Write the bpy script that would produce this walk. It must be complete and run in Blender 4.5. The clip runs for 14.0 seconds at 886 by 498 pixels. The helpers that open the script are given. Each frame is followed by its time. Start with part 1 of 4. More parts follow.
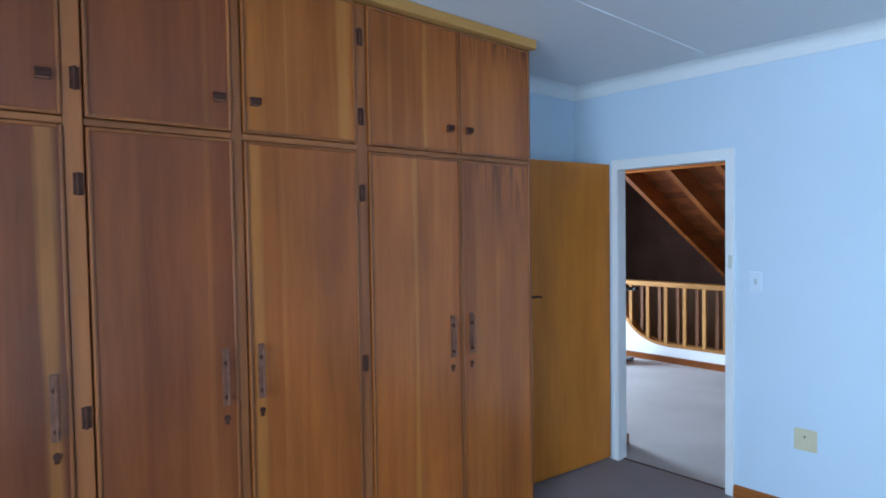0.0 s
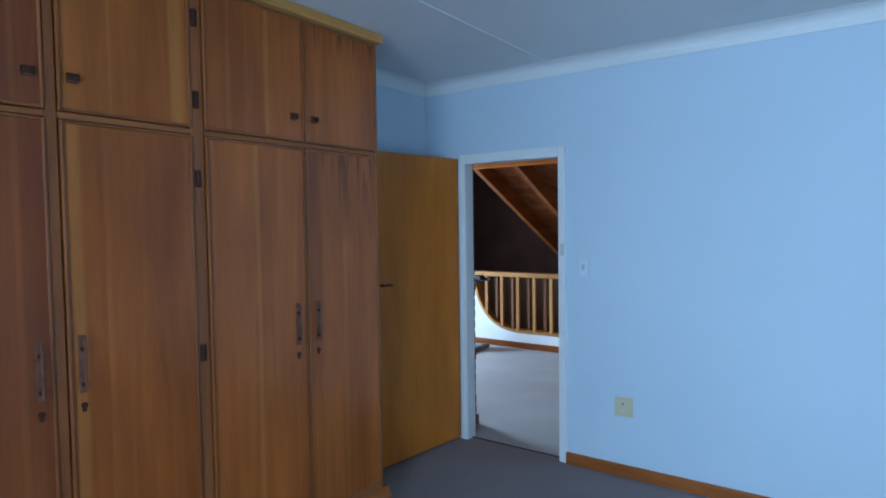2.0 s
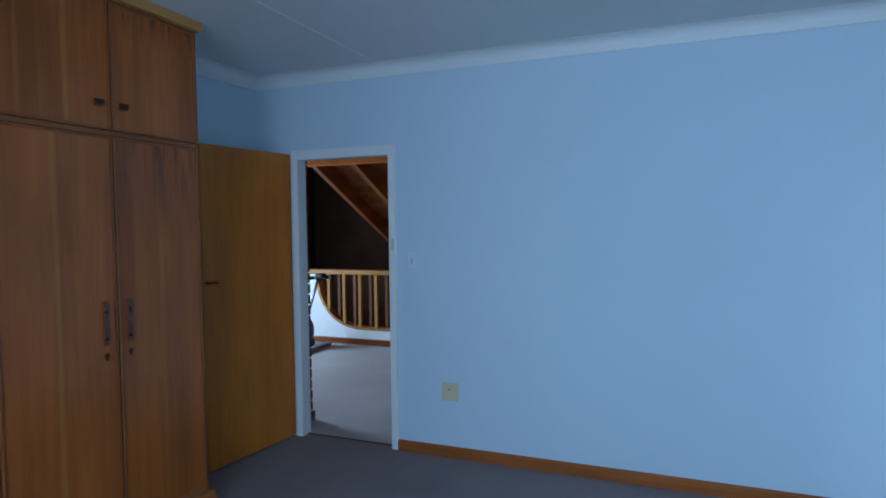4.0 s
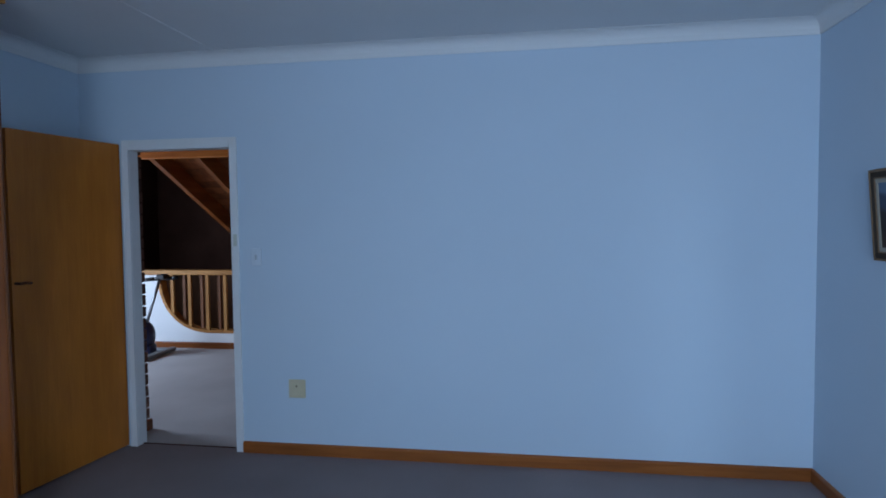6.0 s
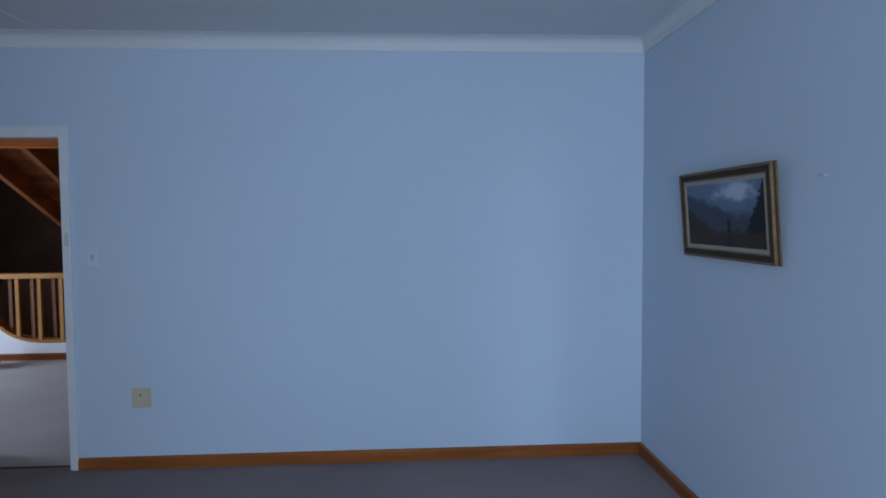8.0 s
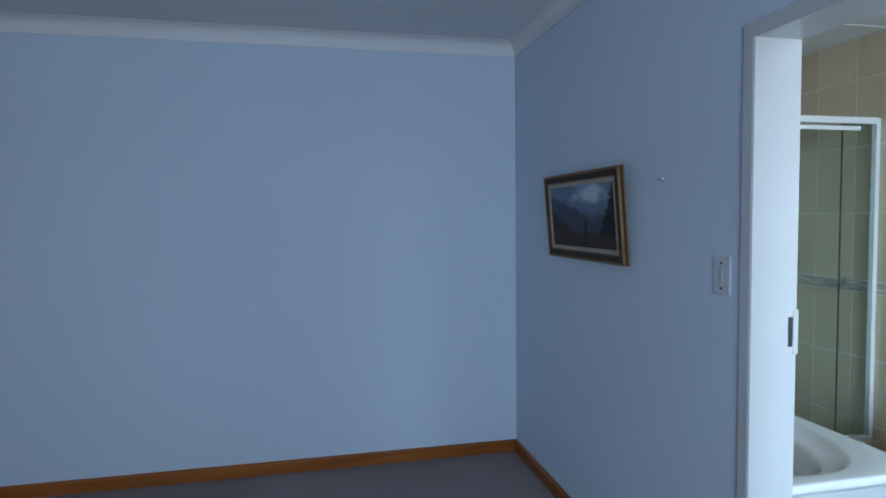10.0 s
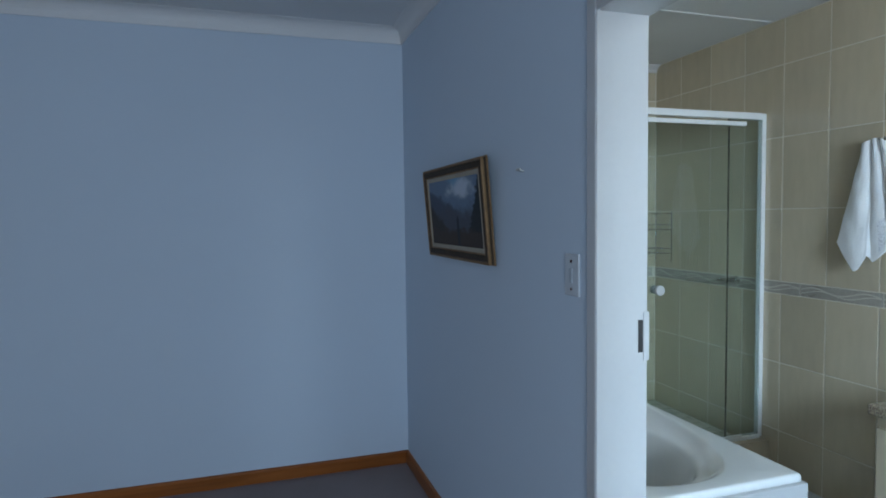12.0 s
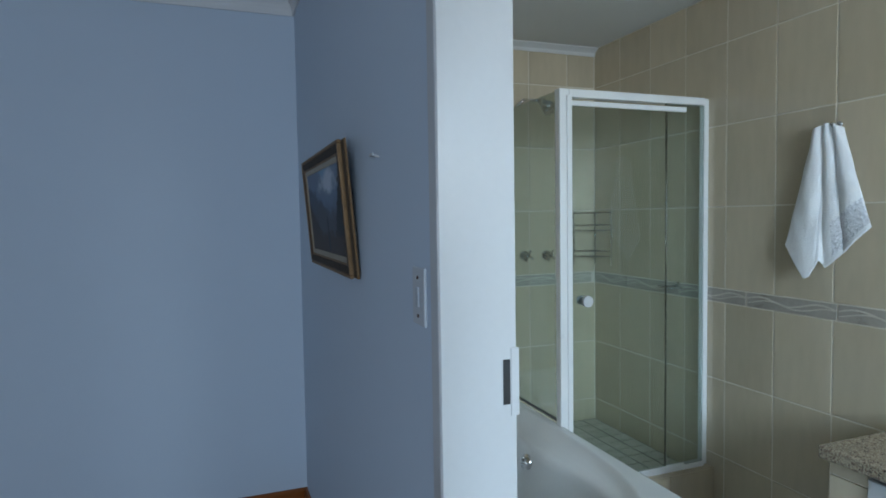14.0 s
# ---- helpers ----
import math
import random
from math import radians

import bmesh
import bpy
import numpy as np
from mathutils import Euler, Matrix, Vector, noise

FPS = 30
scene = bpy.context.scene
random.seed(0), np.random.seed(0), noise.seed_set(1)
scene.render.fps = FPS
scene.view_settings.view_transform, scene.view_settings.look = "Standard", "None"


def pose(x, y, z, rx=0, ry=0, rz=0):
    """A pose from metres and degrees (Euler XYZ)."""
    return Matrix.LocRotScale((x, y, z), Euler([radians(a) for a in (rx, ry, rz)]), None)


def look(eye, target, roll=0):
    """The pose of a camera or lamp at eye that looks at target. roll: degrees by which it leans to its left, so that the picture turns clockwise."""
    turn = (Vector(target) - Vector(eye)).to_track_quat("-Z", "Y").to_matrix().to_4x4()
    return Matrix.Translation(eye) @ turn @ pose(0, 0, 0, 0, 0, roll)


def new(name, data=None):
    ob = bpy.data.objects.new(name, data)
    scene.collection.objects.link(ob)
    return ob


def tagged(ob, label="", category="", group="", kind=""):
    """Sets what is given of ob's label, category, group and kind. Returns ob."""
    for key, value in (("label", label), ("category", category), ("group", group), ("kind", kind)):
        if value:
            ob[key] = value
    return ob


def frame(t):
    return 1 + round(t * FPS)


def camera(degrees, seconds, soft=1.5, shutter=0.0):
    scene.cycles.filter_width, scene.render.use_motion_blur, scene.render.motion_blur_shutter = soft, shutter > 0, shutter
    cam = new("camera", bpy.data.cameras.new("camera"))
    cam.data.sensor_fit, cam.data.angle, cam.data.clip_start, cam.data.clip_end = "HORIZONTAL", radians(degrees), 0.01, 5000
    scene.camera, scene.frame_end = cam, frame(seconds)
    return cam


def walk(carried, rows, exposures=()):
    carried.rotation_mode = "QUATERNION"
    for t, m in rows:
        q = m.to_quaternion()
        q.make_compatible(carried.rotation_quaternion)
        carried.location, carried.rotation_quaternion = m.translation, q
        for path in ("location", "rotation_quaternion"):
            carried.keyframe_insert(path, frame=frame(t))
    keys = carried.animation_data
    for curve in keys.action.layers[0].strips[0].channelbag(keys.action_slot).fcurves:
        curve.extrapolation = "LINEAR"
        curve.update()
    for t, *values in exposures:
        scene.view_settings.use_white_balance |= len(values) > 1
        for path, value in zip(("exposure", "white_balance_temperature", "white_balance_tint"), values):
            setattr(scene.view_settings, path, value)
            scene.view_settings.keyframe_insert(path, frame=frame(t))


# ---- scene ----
cam = camera(72.9, 14.0, 1.8)
PATH = [
    (0, (-0.697, 0.245, 1.652), (0.643, 1.728, 1.583), -0.9),
    (0.5, (-0.688, 0.203, 1.64), (0.723, 1.619, 1.564), -0.8),
    (1, (-0.676, 0.156, 1.625), (0.802, 1.501, 1.548), -0.8),
    (1.5, (-0.677, 0.116, 1.619), (0.871, 1.379, 1.537), -0.8),
    (2, (-0.674, 0.094, 1.609), (0.949, 1.259, 1.523), -0.8),
    (2.5, (-0.682, 0.052, 1.599), (1.01, 1.116, 1.513), -0.7),
    (3, (-0.695, 0.034, 1.6), (1.065, 0.98, 1.51), -0.7),
    (5.5, (-0.68, -0.225, 1.533), (1.271, 0.203, 1.444), -0.6),
    (6, (-0.719, -0.206, 1.539), (1.255, 0.099, 1.445), -0.6),
    (6.5, (-0.735, -0.221, 1.536), (1.253, -0.02, 1.439), -0.5),
    (7, (-0.749, -0.231, 1.535), (1.247, -0.15, 1.436), -0.4),
    (7.5, (-0.745, -0.274, 1.534), (1.252, -0.289, 1.433), -0.4),
    (8, (-0.756, -0.307, 1.532), (1.238, -0.42, 1.432), -0.4),
    (10.5, (-0.683, -0.574, 1.544), (1.254, -1.063, 1.438), -0.6),
    (11, (-0.642, -0.664, 1.543), (1.28, -1.208, 1.437), -0.6),
    (11.5, (-0.604, -0.799, 1.531), (1.308, -1.376, 1.429), -0.6),
    (12, (-0.577, -0.901, 1.52), (1.326, -1.509, 1.416), -0.7),
    (12.5, (-0.504, -1.017, 1.524), (1.39, -1.648, 1.418), -0.8),
    (13, (-0.411, -1.147, 1.517), (1.474, -1.807, 1.414), -0.9),
    (13.5, (-0.31, -1.259, 1.515), (1.566, -1.943, 1.407), -0.9),
    (14, (-0.232, -1.4, 1.515), (1.64, -2.097, 1.41), -0.9),
]
EXPOSURES = [(0.0, 1.30, 5800, 5), (1.0, 0.98, 5550, 3), (2.0, 0.72, 5350, 1), (3.0, 0.36, 5250, 0), (5.5, -0.08, 5620, 8), (8.0, -0.12, 6100, 14), (10.5, -0.44, 6350, 11), (14.0, -0.66, 6700, 11)]
walk(cam, [(t, look(eye, target, roll)) for t, eye, target, roll in PATH], EXPOSURES)

# ---- world and light ----
world = bpy.data.worlds.new("world")
scene.world = world
world.use_nodes = True
sky = world.node_tree.nodes.new("ShaderNodeTexSky")
sky.sky_type = "NISHITA"
sky.sun_disc = False
sky.sun_elevation, sky.sun_rotation = radians(50), radians(90)
world.node_tree.links.new(sky.outputs[0], world.node_tree.nodes["Background"].inputs[0])
world.node_tree.nodes["Background"].inputs[1].default_value = 0.1


def window_light(name, place, target, w, h, watts, colour):
    data = bpy.data.lights.new(name, "AREA")
    data.shape, data.size, data.size_y, data.energy, data.color = "RECTANGLE", w, h, watts, colour
    ob = new(name, data)
    ob.matrix_world = look(place, target)
    return ob


# each window: blue light falling from the sky, warmer light thrown up by the ground outside
SKYBLUE, GROUND = (0.585, 0.785, 1.0), (1.0, 0.88, 0.72)
window_light("sky_bedroom", (-3.38, 0.10, 1.45), (2.4, -2.00, 0.75), 2.2, 1.3, 82, SKYBLUE).data.spread = radians(136)
window_light("ground_bedroom", (-3.37, 0.10, 1.45), (2.4, -1.60, 2.80), 2.2, 1.3, 10, GROUND).data.spread = radians(140)
window_light("sky_bathroom", (-2.18, -2.48, 1.95), (0.7, -3.85, -0.2), 0.9, 0.9, 84, (0.52, 0.77, 1.0)).data.spread = radians(112)
window_light("ground_bathroom", (-2.17, -2.48, 1.95), (1.3, -3.60, 2.8), 0.9, 0.9, 15, GROUND).data.spread = radians(130)
window_light("daylight_hall", (4.2, 6.36, 1.35), (4.5, 3.0, 0.4), 1.3, 1.3, 122, (0.68, 0.82, 1.0))


# ---- materials ----
def nodes_of(m):
    m.use_nodes = True
    t = m.node_tree
    return t, t.nodes["Principled BSDF"], t.nodes.new, t.links.new


def mat(name, base, rough=0.5, var=0.10, big=1.5, fine=120.0, bump=0.08, metal=0.0, coat=0.0, stretch=(1, 1, 1), per_object=0.0, spec=0.5):
    """A plain surface with stains at one scale and grain at another."""
    m = bpy.data.materials.new(name)
    t, b, n, link = nodes_of(m)
    co = n("ShaderNodeTexCoord")
    mp = n("ShaderNodeMapping")
    mp.inputs["Scale"].default_value = stretch
    link(co.outputs["Object"], mp.inputs["Vector"])
    large, small = n("ShaderNodeTexNoise"), n("ShaderNodeTexNoise")
    large.inputs["Scale"].default_value, large.inputs["Detail"].default_value = big, 5
    small.inputs["Scale"].default_value, small.inputs["Detail"].default_value = fine, 3
    place = mp.outputs[0]
    if per_object:
        who, off = n("ShaderNodeObjectInfo"), n("ShaderNodeVectorMath")
        off.operation = "MULTIPLY_ADD"
        off.inputs[1].default_value = (41.0, 13.0, 29.0)
        link(who.outputs["Random"], off.inputs[0])
        link(mp.outputs[0], off.inputs[2])
        place = off.outputs[0]
    link(place, large.inputs["Vector"])
    link(place, small.inputs["Vector"])
    add = n("ShaderNodeMath")
    add.operation = "MULTIPLY_ADD"
    link(small.outputs["Fac"], add.inputs[0])
    add.inputs[1].default_value = 0.5
    link(large.outputs["Fac"], add.inputs[2])
    rng = n("ShaderNodeMapRange")
    rng.inputs["From Min"].default_value, rng.inputs["From Max"].default_value = 0.45, 1.05
    rng.inputs["To Min"].default_value, rng.inputs["To Max"].default_value = 1 - var, 1 + var
    link(add.outputs[0], rng.inputs["Value"])
    last = rng.outputs[0]
    if per_object:
        info, pr, mul = n("ShaderNodeObjectInfo"), n("ShaderNodeMapRange"), n("ShaderNodeMath")
        pr.inputs["To Min"].default_value, pr.inputs["To Max"].default_value = 1 - per_object, 1 + per_object
        link(info.outputs["Random"], pr.inputs["Value"])
        mul.operation = "MULTIPLY"
        link(last, mul.inputs[0])
        link(pr.outputs[0], mul.inputs[1])
        last = mul.outputs[0]
    mix = n("ShaderNodeVectorMath")
    mix.operation = "SCALE"
    mix.inputs[0].default_value = base
    link(last, mix.inputs["Scale"])
    link(mix.outputs[0], b.inputs["Base Color"])
    rr = n("ShaderNodeMapRange")
    rr.inputs["To Min"].default_value, rr.inputs["To Max"].default_value = max(0, rough - 0.06), min(1, rough + 0.06)
    link(large.outputs["Fac"], rr.inputs["Value"])
    link(rr.outputs[0], b.inputs["Roughness"])
    b.inputs["Metallic"].default_value = metal
    b.inputs["Specular IOR Level"].default_value = spec
    b.inputs["Coat Weight"].default_value = coat
    b.inputs["Coat Roughness"].default_value = 0.15
    if bump:
        bp = n("ShaderNodeBump")
        bp.inputs["Strength"].default_value, bp.inputs["Distance"].default_value = bump, 0.004
        link(small.outputs["Fac"], bp.inputs["Height"])
        link(bp.outputs[0], b.inputs["Normal"])
    return m


def wood(name, dark, light, sap, band=9.0, rough=0.32, along="z", streaks=(), coat=0.06, random=0.12, tone=1.0, crest=0.0):
    """Varnished timber. Bands of heartwood across the grain, fine pores along it. streaks: (centre, half width) of pale sapwood as shares of the width."""
    m = bpy.data.materials.new(name)
    t, b, n, link = nodes_of(m)
    co, info = n("ShaderNodeTexCoord"), n("ShaderNodeObjectInfo")
    mp = n("ShaderNodeMapping")
    long = {"x": (0.06, 1, 1), "y": (1, 0.06, 1), "z": (1, 1, 0.06)}[along]
    mp.inputs["Scale"].default_value = long
    link(co.outputs["Object"], mp.inputs["Vector"])
    off = n("ShaderNodeVectorMath")
    off.operation = "MULTIPLY_ADD"
    off.inputs[1].default_value = (37.0, 11.0, 23.0)
    link(info.outputs["Random"], off.inputs[0])
    link(mp.outputs[0], off.inputs[2])
    bands, pores, figure = n("ShaderNodeTexNoise"), n("ShaderNodeTexNoise"), n("ShaderNodeTexNoise")
    for node, sc, det in ((bands, band, 3), (pores, 160, 4), (figure, 26, 5)):
        node.inputs["Scale"].default_value, node.inputs["Detail"].default_value = sc, det
        link(off.outputs[0], node.inputs["Vector"])
    figure.inputs["Distortion"].default_value = 0.8
    ramp = n("ShaderNodeValToRGB")
    ramp.color_ramp.elements[0].position, ramp.color_ramp.elements[0].color = 0.32, (*dark, 1)
    ramp.color_ramp.elements[1].position, ramp.color_ramp.elements[1].color = 0.68, (*light, 1)
    mixv = n("ShaderNodeMath")
    mixv.operation = "MULTIPLY_ADD"
    link(figure.outputs["Fac"], mixv.inputs[0])
    mixv.inputs[1].default_value = 0.48
    sub = n("ShaderNodeMath")
    sub.operation = "SUBTRACT"
    link(bands.outputs["Fac"], sub.inputs[0])
    sub.inputs[1].default_value = 0.24
    link(sub.outputs[0], mixv.inputs[2])
    link(mixv.outputs[0], ramp.inputs["Fac"])
    last = ramp.outputs["Color"]
    if streaks:
        sep = n("ShaderNodeSeparateXYZ")
        link(co.outputs["Generated"], sep.inputs[0])
        wob = n("ShaderNodeMath")
        wob.operation = "MULTIPLY_ADD"
        link(figure.outputs["Fac"], wob.inputs[0])
        wob.inputs[1].default_value = 0.05
        link(sep.outputs["X"], wob.inputs[2])
        for centre, half, depth in streaks:
            d, a, r = n("ShaderNodeMath"), n("ShaderNodeMath"), n("ShaderNodeMapRange")
            d.operation, a.operation = "SUBTRACT", "ABSOLUTE"
            link(wob.outputs[0], d.inputs[0])
            d.inputs[1].default_value = centre + 0.025
            link(d.outputs[0], a.inputs[0])
            link(a.outputs[0], r.inputs["Value"])
            r.inputs["From Min"].default_value, r.inputs["From Max"].default_value = half * 0.6, half * 1.4
            r.inputs["To Min"].default_value, r.inputs["To Max"].default_value = depth * 0.7, 0.0
            mx = n("ShaderNodeMix")
            mx.data_type = "RGBA"
            link(r.outputs[0], mx.inputs["Factor"])
            link(last, mx.inputs["A"])
            mx.inputs["B"].default_value = (*sap, 1)
            last = mx.outputs["Result"]
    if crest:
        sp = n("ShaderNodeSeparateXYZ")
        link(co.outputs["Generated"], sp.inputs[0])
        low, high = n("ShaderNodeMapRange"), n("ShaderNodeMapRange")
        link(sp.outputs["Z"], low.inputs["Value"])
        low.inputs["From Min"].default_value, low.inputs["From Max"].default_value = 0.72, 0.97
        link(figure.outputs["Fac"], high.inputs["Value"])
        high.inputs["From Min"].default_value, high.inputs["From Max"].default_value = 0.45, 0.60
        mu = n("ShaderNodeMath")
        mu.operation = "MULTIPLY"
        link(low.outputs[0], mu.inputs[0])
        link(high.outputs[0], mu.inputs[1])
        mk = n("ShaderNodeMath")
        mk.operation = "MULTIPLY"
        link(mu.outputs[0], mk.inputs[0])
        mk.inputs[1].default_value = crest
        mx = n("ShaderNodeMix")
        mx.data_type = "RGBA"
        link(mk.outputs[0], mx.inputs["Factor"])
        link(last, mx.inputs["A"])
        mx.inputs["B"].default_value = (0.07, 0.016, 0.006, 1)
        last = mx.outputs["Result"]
    pr = n("ShaderNodeMapRange")
    pr.inputs["To Min"].default_value, pr.inputs["To Max"].default_value = tone * (1 - random), tone * (1 + random)
    link(info.outputs["Random"], pr.inputs["Value"])
    pp = n("ShaderNodeMapRange")
    pp.inputs["From Min"].default_value, pp.inputs["From Max"].default_value = 0.3, 0.7
    pp.inputs["To Min"].default_value, pp.inputs["To Max"].default_value = 0.93, 1.05
    link(pores.outputs["Fac"], pp.inputs["Value"])
    patch, pb = n("ShaderNodeTexNoise"), n("ShaderNodeMapRange")
    patch.inputs["Scale"].default_value, patch.inputs["Detail"].default_value = 4.5, 2
    flat = n("ShaderNodeMapping")
    flat.inputs["Scale"].default_value = tuple(0.35 if c < 1 else 1.0 for c in long)
    link(co.outputs["Object"], flat.inputs["Vector"])
    link(flat.outputs[0], patch.inputs["Vector"])
    link(patch.outputs["Fac"], pb.inputs["Value"])
    pb.inputs["From Min"].default_value, pb.inputs["From Max"].default_value = 0.3, 0.7
    pb.inputs["To Min"].default_value, pb.inputs["To Max"].default_value = 0.86, 1.14
    both = n("ShaderNodeMath")
    both.operation = "MULTIPLY"
    link(pb.outputs[0], both.inputs[0])
    link(pp.outputs[0], both.inputs[1])
    k = n("ShaderNodeMath")
    k.operation = "MULTIPLY"
    link(pr.outputs[0], k.inputs[0])
    link(both.outputs[0], k.inputs[1])
    shade = n("ShaderNodeVectorMath")
    shade.operation = "SCALE"
    link(last, shade.inputs[0])
    link(k.outputs[0], shade.inputs["Scale"])
    link(shade.outputs[0], b.inputs["Base Color"])
    b.inputs["Roughness"].default_value = rough
    b.inputs["Coat Weight"].default_value = coat
    b.inputs["Coat Roughness"].default_value = 0.2
    b.inputs["Specular IOR Level"].default_value = 0.2
    bp = n("ShaderNodeBump")
    bp.inputs["Strength"].default_value, bp.inputs["Distance"].default_value = 0.12, 0.002
    link(pores.outputs["Fac"], bp.inputs["Height"])
    link(bp.outputs[0], b.inputs["Normal"])
    return m


def glass(name, tint):
    m = bpy.data.materials.new(name)
    t, b, n, link = nodes_of(m)
    b.inputs["Base Color"].default_value = (*tint, 1)
    b.inputs["Transmission Weight"].default_value = 1.0
    b.inputs["Roughness"].default_value = 0.0
    b.inputs["IOR"].default_value = 1.45
    return m


PAINT = mat("pale_blue_wall_paint", (0.53, 0.62, 0.72), 0.75, 0.035, 0.9, 260, 0.10)
PAINTED = mat("pale_blue_painted_plastic", (0.585, 0.66, 0.745), 0.55, 0.03, 5, 100, 0.0)
CEIL = mat("white_ceiling_board", (0.68, 0.69, 0.70), 0.8, 0.04, 0.8, 90, 0.06)
CORN = mat("white_plaster_cornice", (0.68, 0.69, 0.70), 0.6, 0.04, 1.5, 120, 0.04)
WHITE = mat("white_gloss_enamel", (0.49, 0.50, 0.51), 0.30, 0.03, 3, 60, 0.05)
HALLWHITE = mat("white_hall_plaster", (0.80, 0.80, 0.80), 0.7, 0.05, 2, 90, 0.25)
CARPET = mat("taupe_loop_carpet", (0.265, 0.215, 0.215), 0.95, 0.22, 1.1, 330, 0.9)
HALLCARPET = mat("pale_hall_carpet", (0.52, 0.49, 0.48), 0.95, 0.16, 1.2, 330, 0.9)
SKIRT = wood("orange_varnished_skirting", (0.16, 0.045, 0.011), (0.30, 0.098, 0.024), (0.4, 0.2, 0.08), 7, 0.3, "y")
SKIRTX = wood("orange_varnished_skirting_x", (0.16, 0.045, 0.011), (0.30, 0.098, 0.024), (0.4, 0.2, 0.08), 7, 0.3, "x")
HEART, HEARTL, SAP = (0.262, 0.0700, 0.0118), (0.400, 0.1180, 0.0205), (0.46, 0.185, 0.038)
STILE = wood("oiled_hardwood_stile", (0.198, 0.064, 0.018), (0.290, 0.098, 0.029), SAP, 12, 0.34, coat=0.3)
# carcass wood darkened to paint the shade inside the door gaps
GAPWOOD = wood("gap_shade_carcass", (0.07, 0.020, 0.007), (0.11, 0.032, 0.010), SAP, 12, 0.7, coat=0.0)
FRAMEWHITE = mat("white_frame_enamel", (0.72, 0.73, 0.74), 0.35, 0.03, 3, 60, 0.05)
RAIL = wood("oiled_hardwood_rail", (0.21, 0.073, 0.023), (0.305, 0.109, 0.035), SAP, 12, 0.34, "x", coat=0.15)
CROWN = wood("honey_timber_crown", (0.33, 0.155, 0.042), (0.44, 0.225, 0.065), SAP, 6, 0.4, "x")
LEAF = wood("amber_veneer_door", (0.39, 0.125, 0.0145), (0.49, 0.168, 0.0235), SAP, 2.2, 0.42, "z", (), 0.1, 0.0)
PINE = wood("honey_pine", (0.36, 0.155, 0.042), (0.53, 0.265, 0.082), (0.5, 0.3, 0.12), 14, 0.45)
PINEY = wood("honey_pine_rail", (0.36, 0.155, 0.042), (0.53, 0.265, 0.082), (0.5, 0.3, 0.12), 14, 0.45, "y")
BEAM = wood("bright_orange_pine", (0.527, 0.154, 0.0242), (0.775, 0.266, 0.0495), (0.775, 0.35, 0.088), 10, 0.45, "y")
# darker copy of the honey pine, with shade put into its colour
SHADEPINE = wood("shaded_grey_pine", (0.19, 0.085, 0.042), (0.29, 0.135, 0.07), (0.3, 0.2, 0.12), 14, 0.5)
ROOFWOOD = wood("russet_roof_boards", (0.155, 0.044, 0.0125), (0.28, 0.085, 0.023), (0.4, 0.18, 0.06), 8, 0.6, "x", (), 0.0, 0.25)
RAFTER = wood("orange_pine_rafter", (0.185, 0.051, 0.0115), (0.285, 0.088, 0.021), (0.288, 0.1147, 0.03571), 10, 0.5, "x", (), 0.05, 0.1)
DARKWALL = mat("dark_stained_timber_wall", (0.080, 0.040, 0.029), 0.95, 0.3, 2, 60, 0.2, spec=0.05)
BRICK = mat("dark_face_brick", (0.16, 0.075, 0.05), 0.85, 0.3, 6, 90, 0.5, per_object=0.3)
MORTAR = mat("grey_mortar", (0.32, 0.30, 0.28), 0.9, 0.15, 6, 120, 0.4)
PLATEBRONZE = mat("worn_brown_bronze", (0.155, 0.068, 0.042), 0.6, 0.4, 30, 200, 0.1, 0.0, spec=0.15)
BRONZE = mat("aged_bronze", (0.060, 0.024, 0.016), 0.6, 0.4, 30, 200, 0.1, 0.0, spec=0.1)
CHROME = mat("chrome", (0.75, 0.76, 0.78), 0.12, 0.04, 10, 100, 0.0, 1.0)
BLACK = mat("black_plastic", (0.02, 0.02, 0.022), 0.4, 0.2, 10, 200, 0.05)
NAVY = mat("navy_moulded_plastic", (0.018, 0.028, 0.10), 0.35, 0.2, 8, 150, 0.03)
GREYRUB = mat("grey_plastic", (0.22, 0.22, 0.23), 0.6, 0.15, 8, 150, 0.1)
STEEL = mat("brushed_steel", (0.35, 0.36, 0.38), 0.35, 0.1, 10, 200, 0.03, 0.9)
BEIGE = mat("beige_socket_plastic", (0.56, 0.50, 0.34), 0.45, 0.05, 20, 100, 0.0)
PALEPLASTIC = mat("pale_yellowed_plastic", (0.54, 0.55, 0.48), 0.5, 0.04, 20, 100, 0.0)
PLATE = mat("white_switch_plastic", (0.50, 0.54, 0.58), 0.5, 0.03, 20, 100, 0.0)
ROCKER = mat("greyed_switch_plastic", (0.40, 0.45, 0.50), 0.6, 0.05, 20, 100, 0.0)
TILE = mat("beige_glazed_wall_tile", (0.59, 0.50, 0.365), 0.24, 0.11, 2.2, 22, 0.05, 0.0, 0.6, (1, 1, 0.3), 0.05)
GROUT = mat("cream_grout", (0.72, 0.665, 0.565), 0.85, 0.08, 8, 150, 0.2)
BORDER = mat("taupe_border_tile", (0.41, 0.37, 0.32), 0.3, 0.15, 9, 60, 0.05, 0.0, 0.2, (1, 1, 1), 0.04)
WAVE = mat("pale_wave_relief", (0.60, 0.56, 0.48), 0.35, 0.1, 9, 60, 0.05)
FLOORTILE = mat("small_beige_floor_tile", (0.60, 0.56, 0.48), 0.4, 0.12, 9, 60, 0.08, per_object=0.08)
PALEFLOOR = mat("pale_grey_floor_tile", (0.66, 0.68, 0.69), 0.4, 0.08, 5, 60, 0.06)
DARKGROUT = mat("dark_grout", (0.05, 0.047, 0.042), 0.9, 0.2, 9, 150, 0.2)
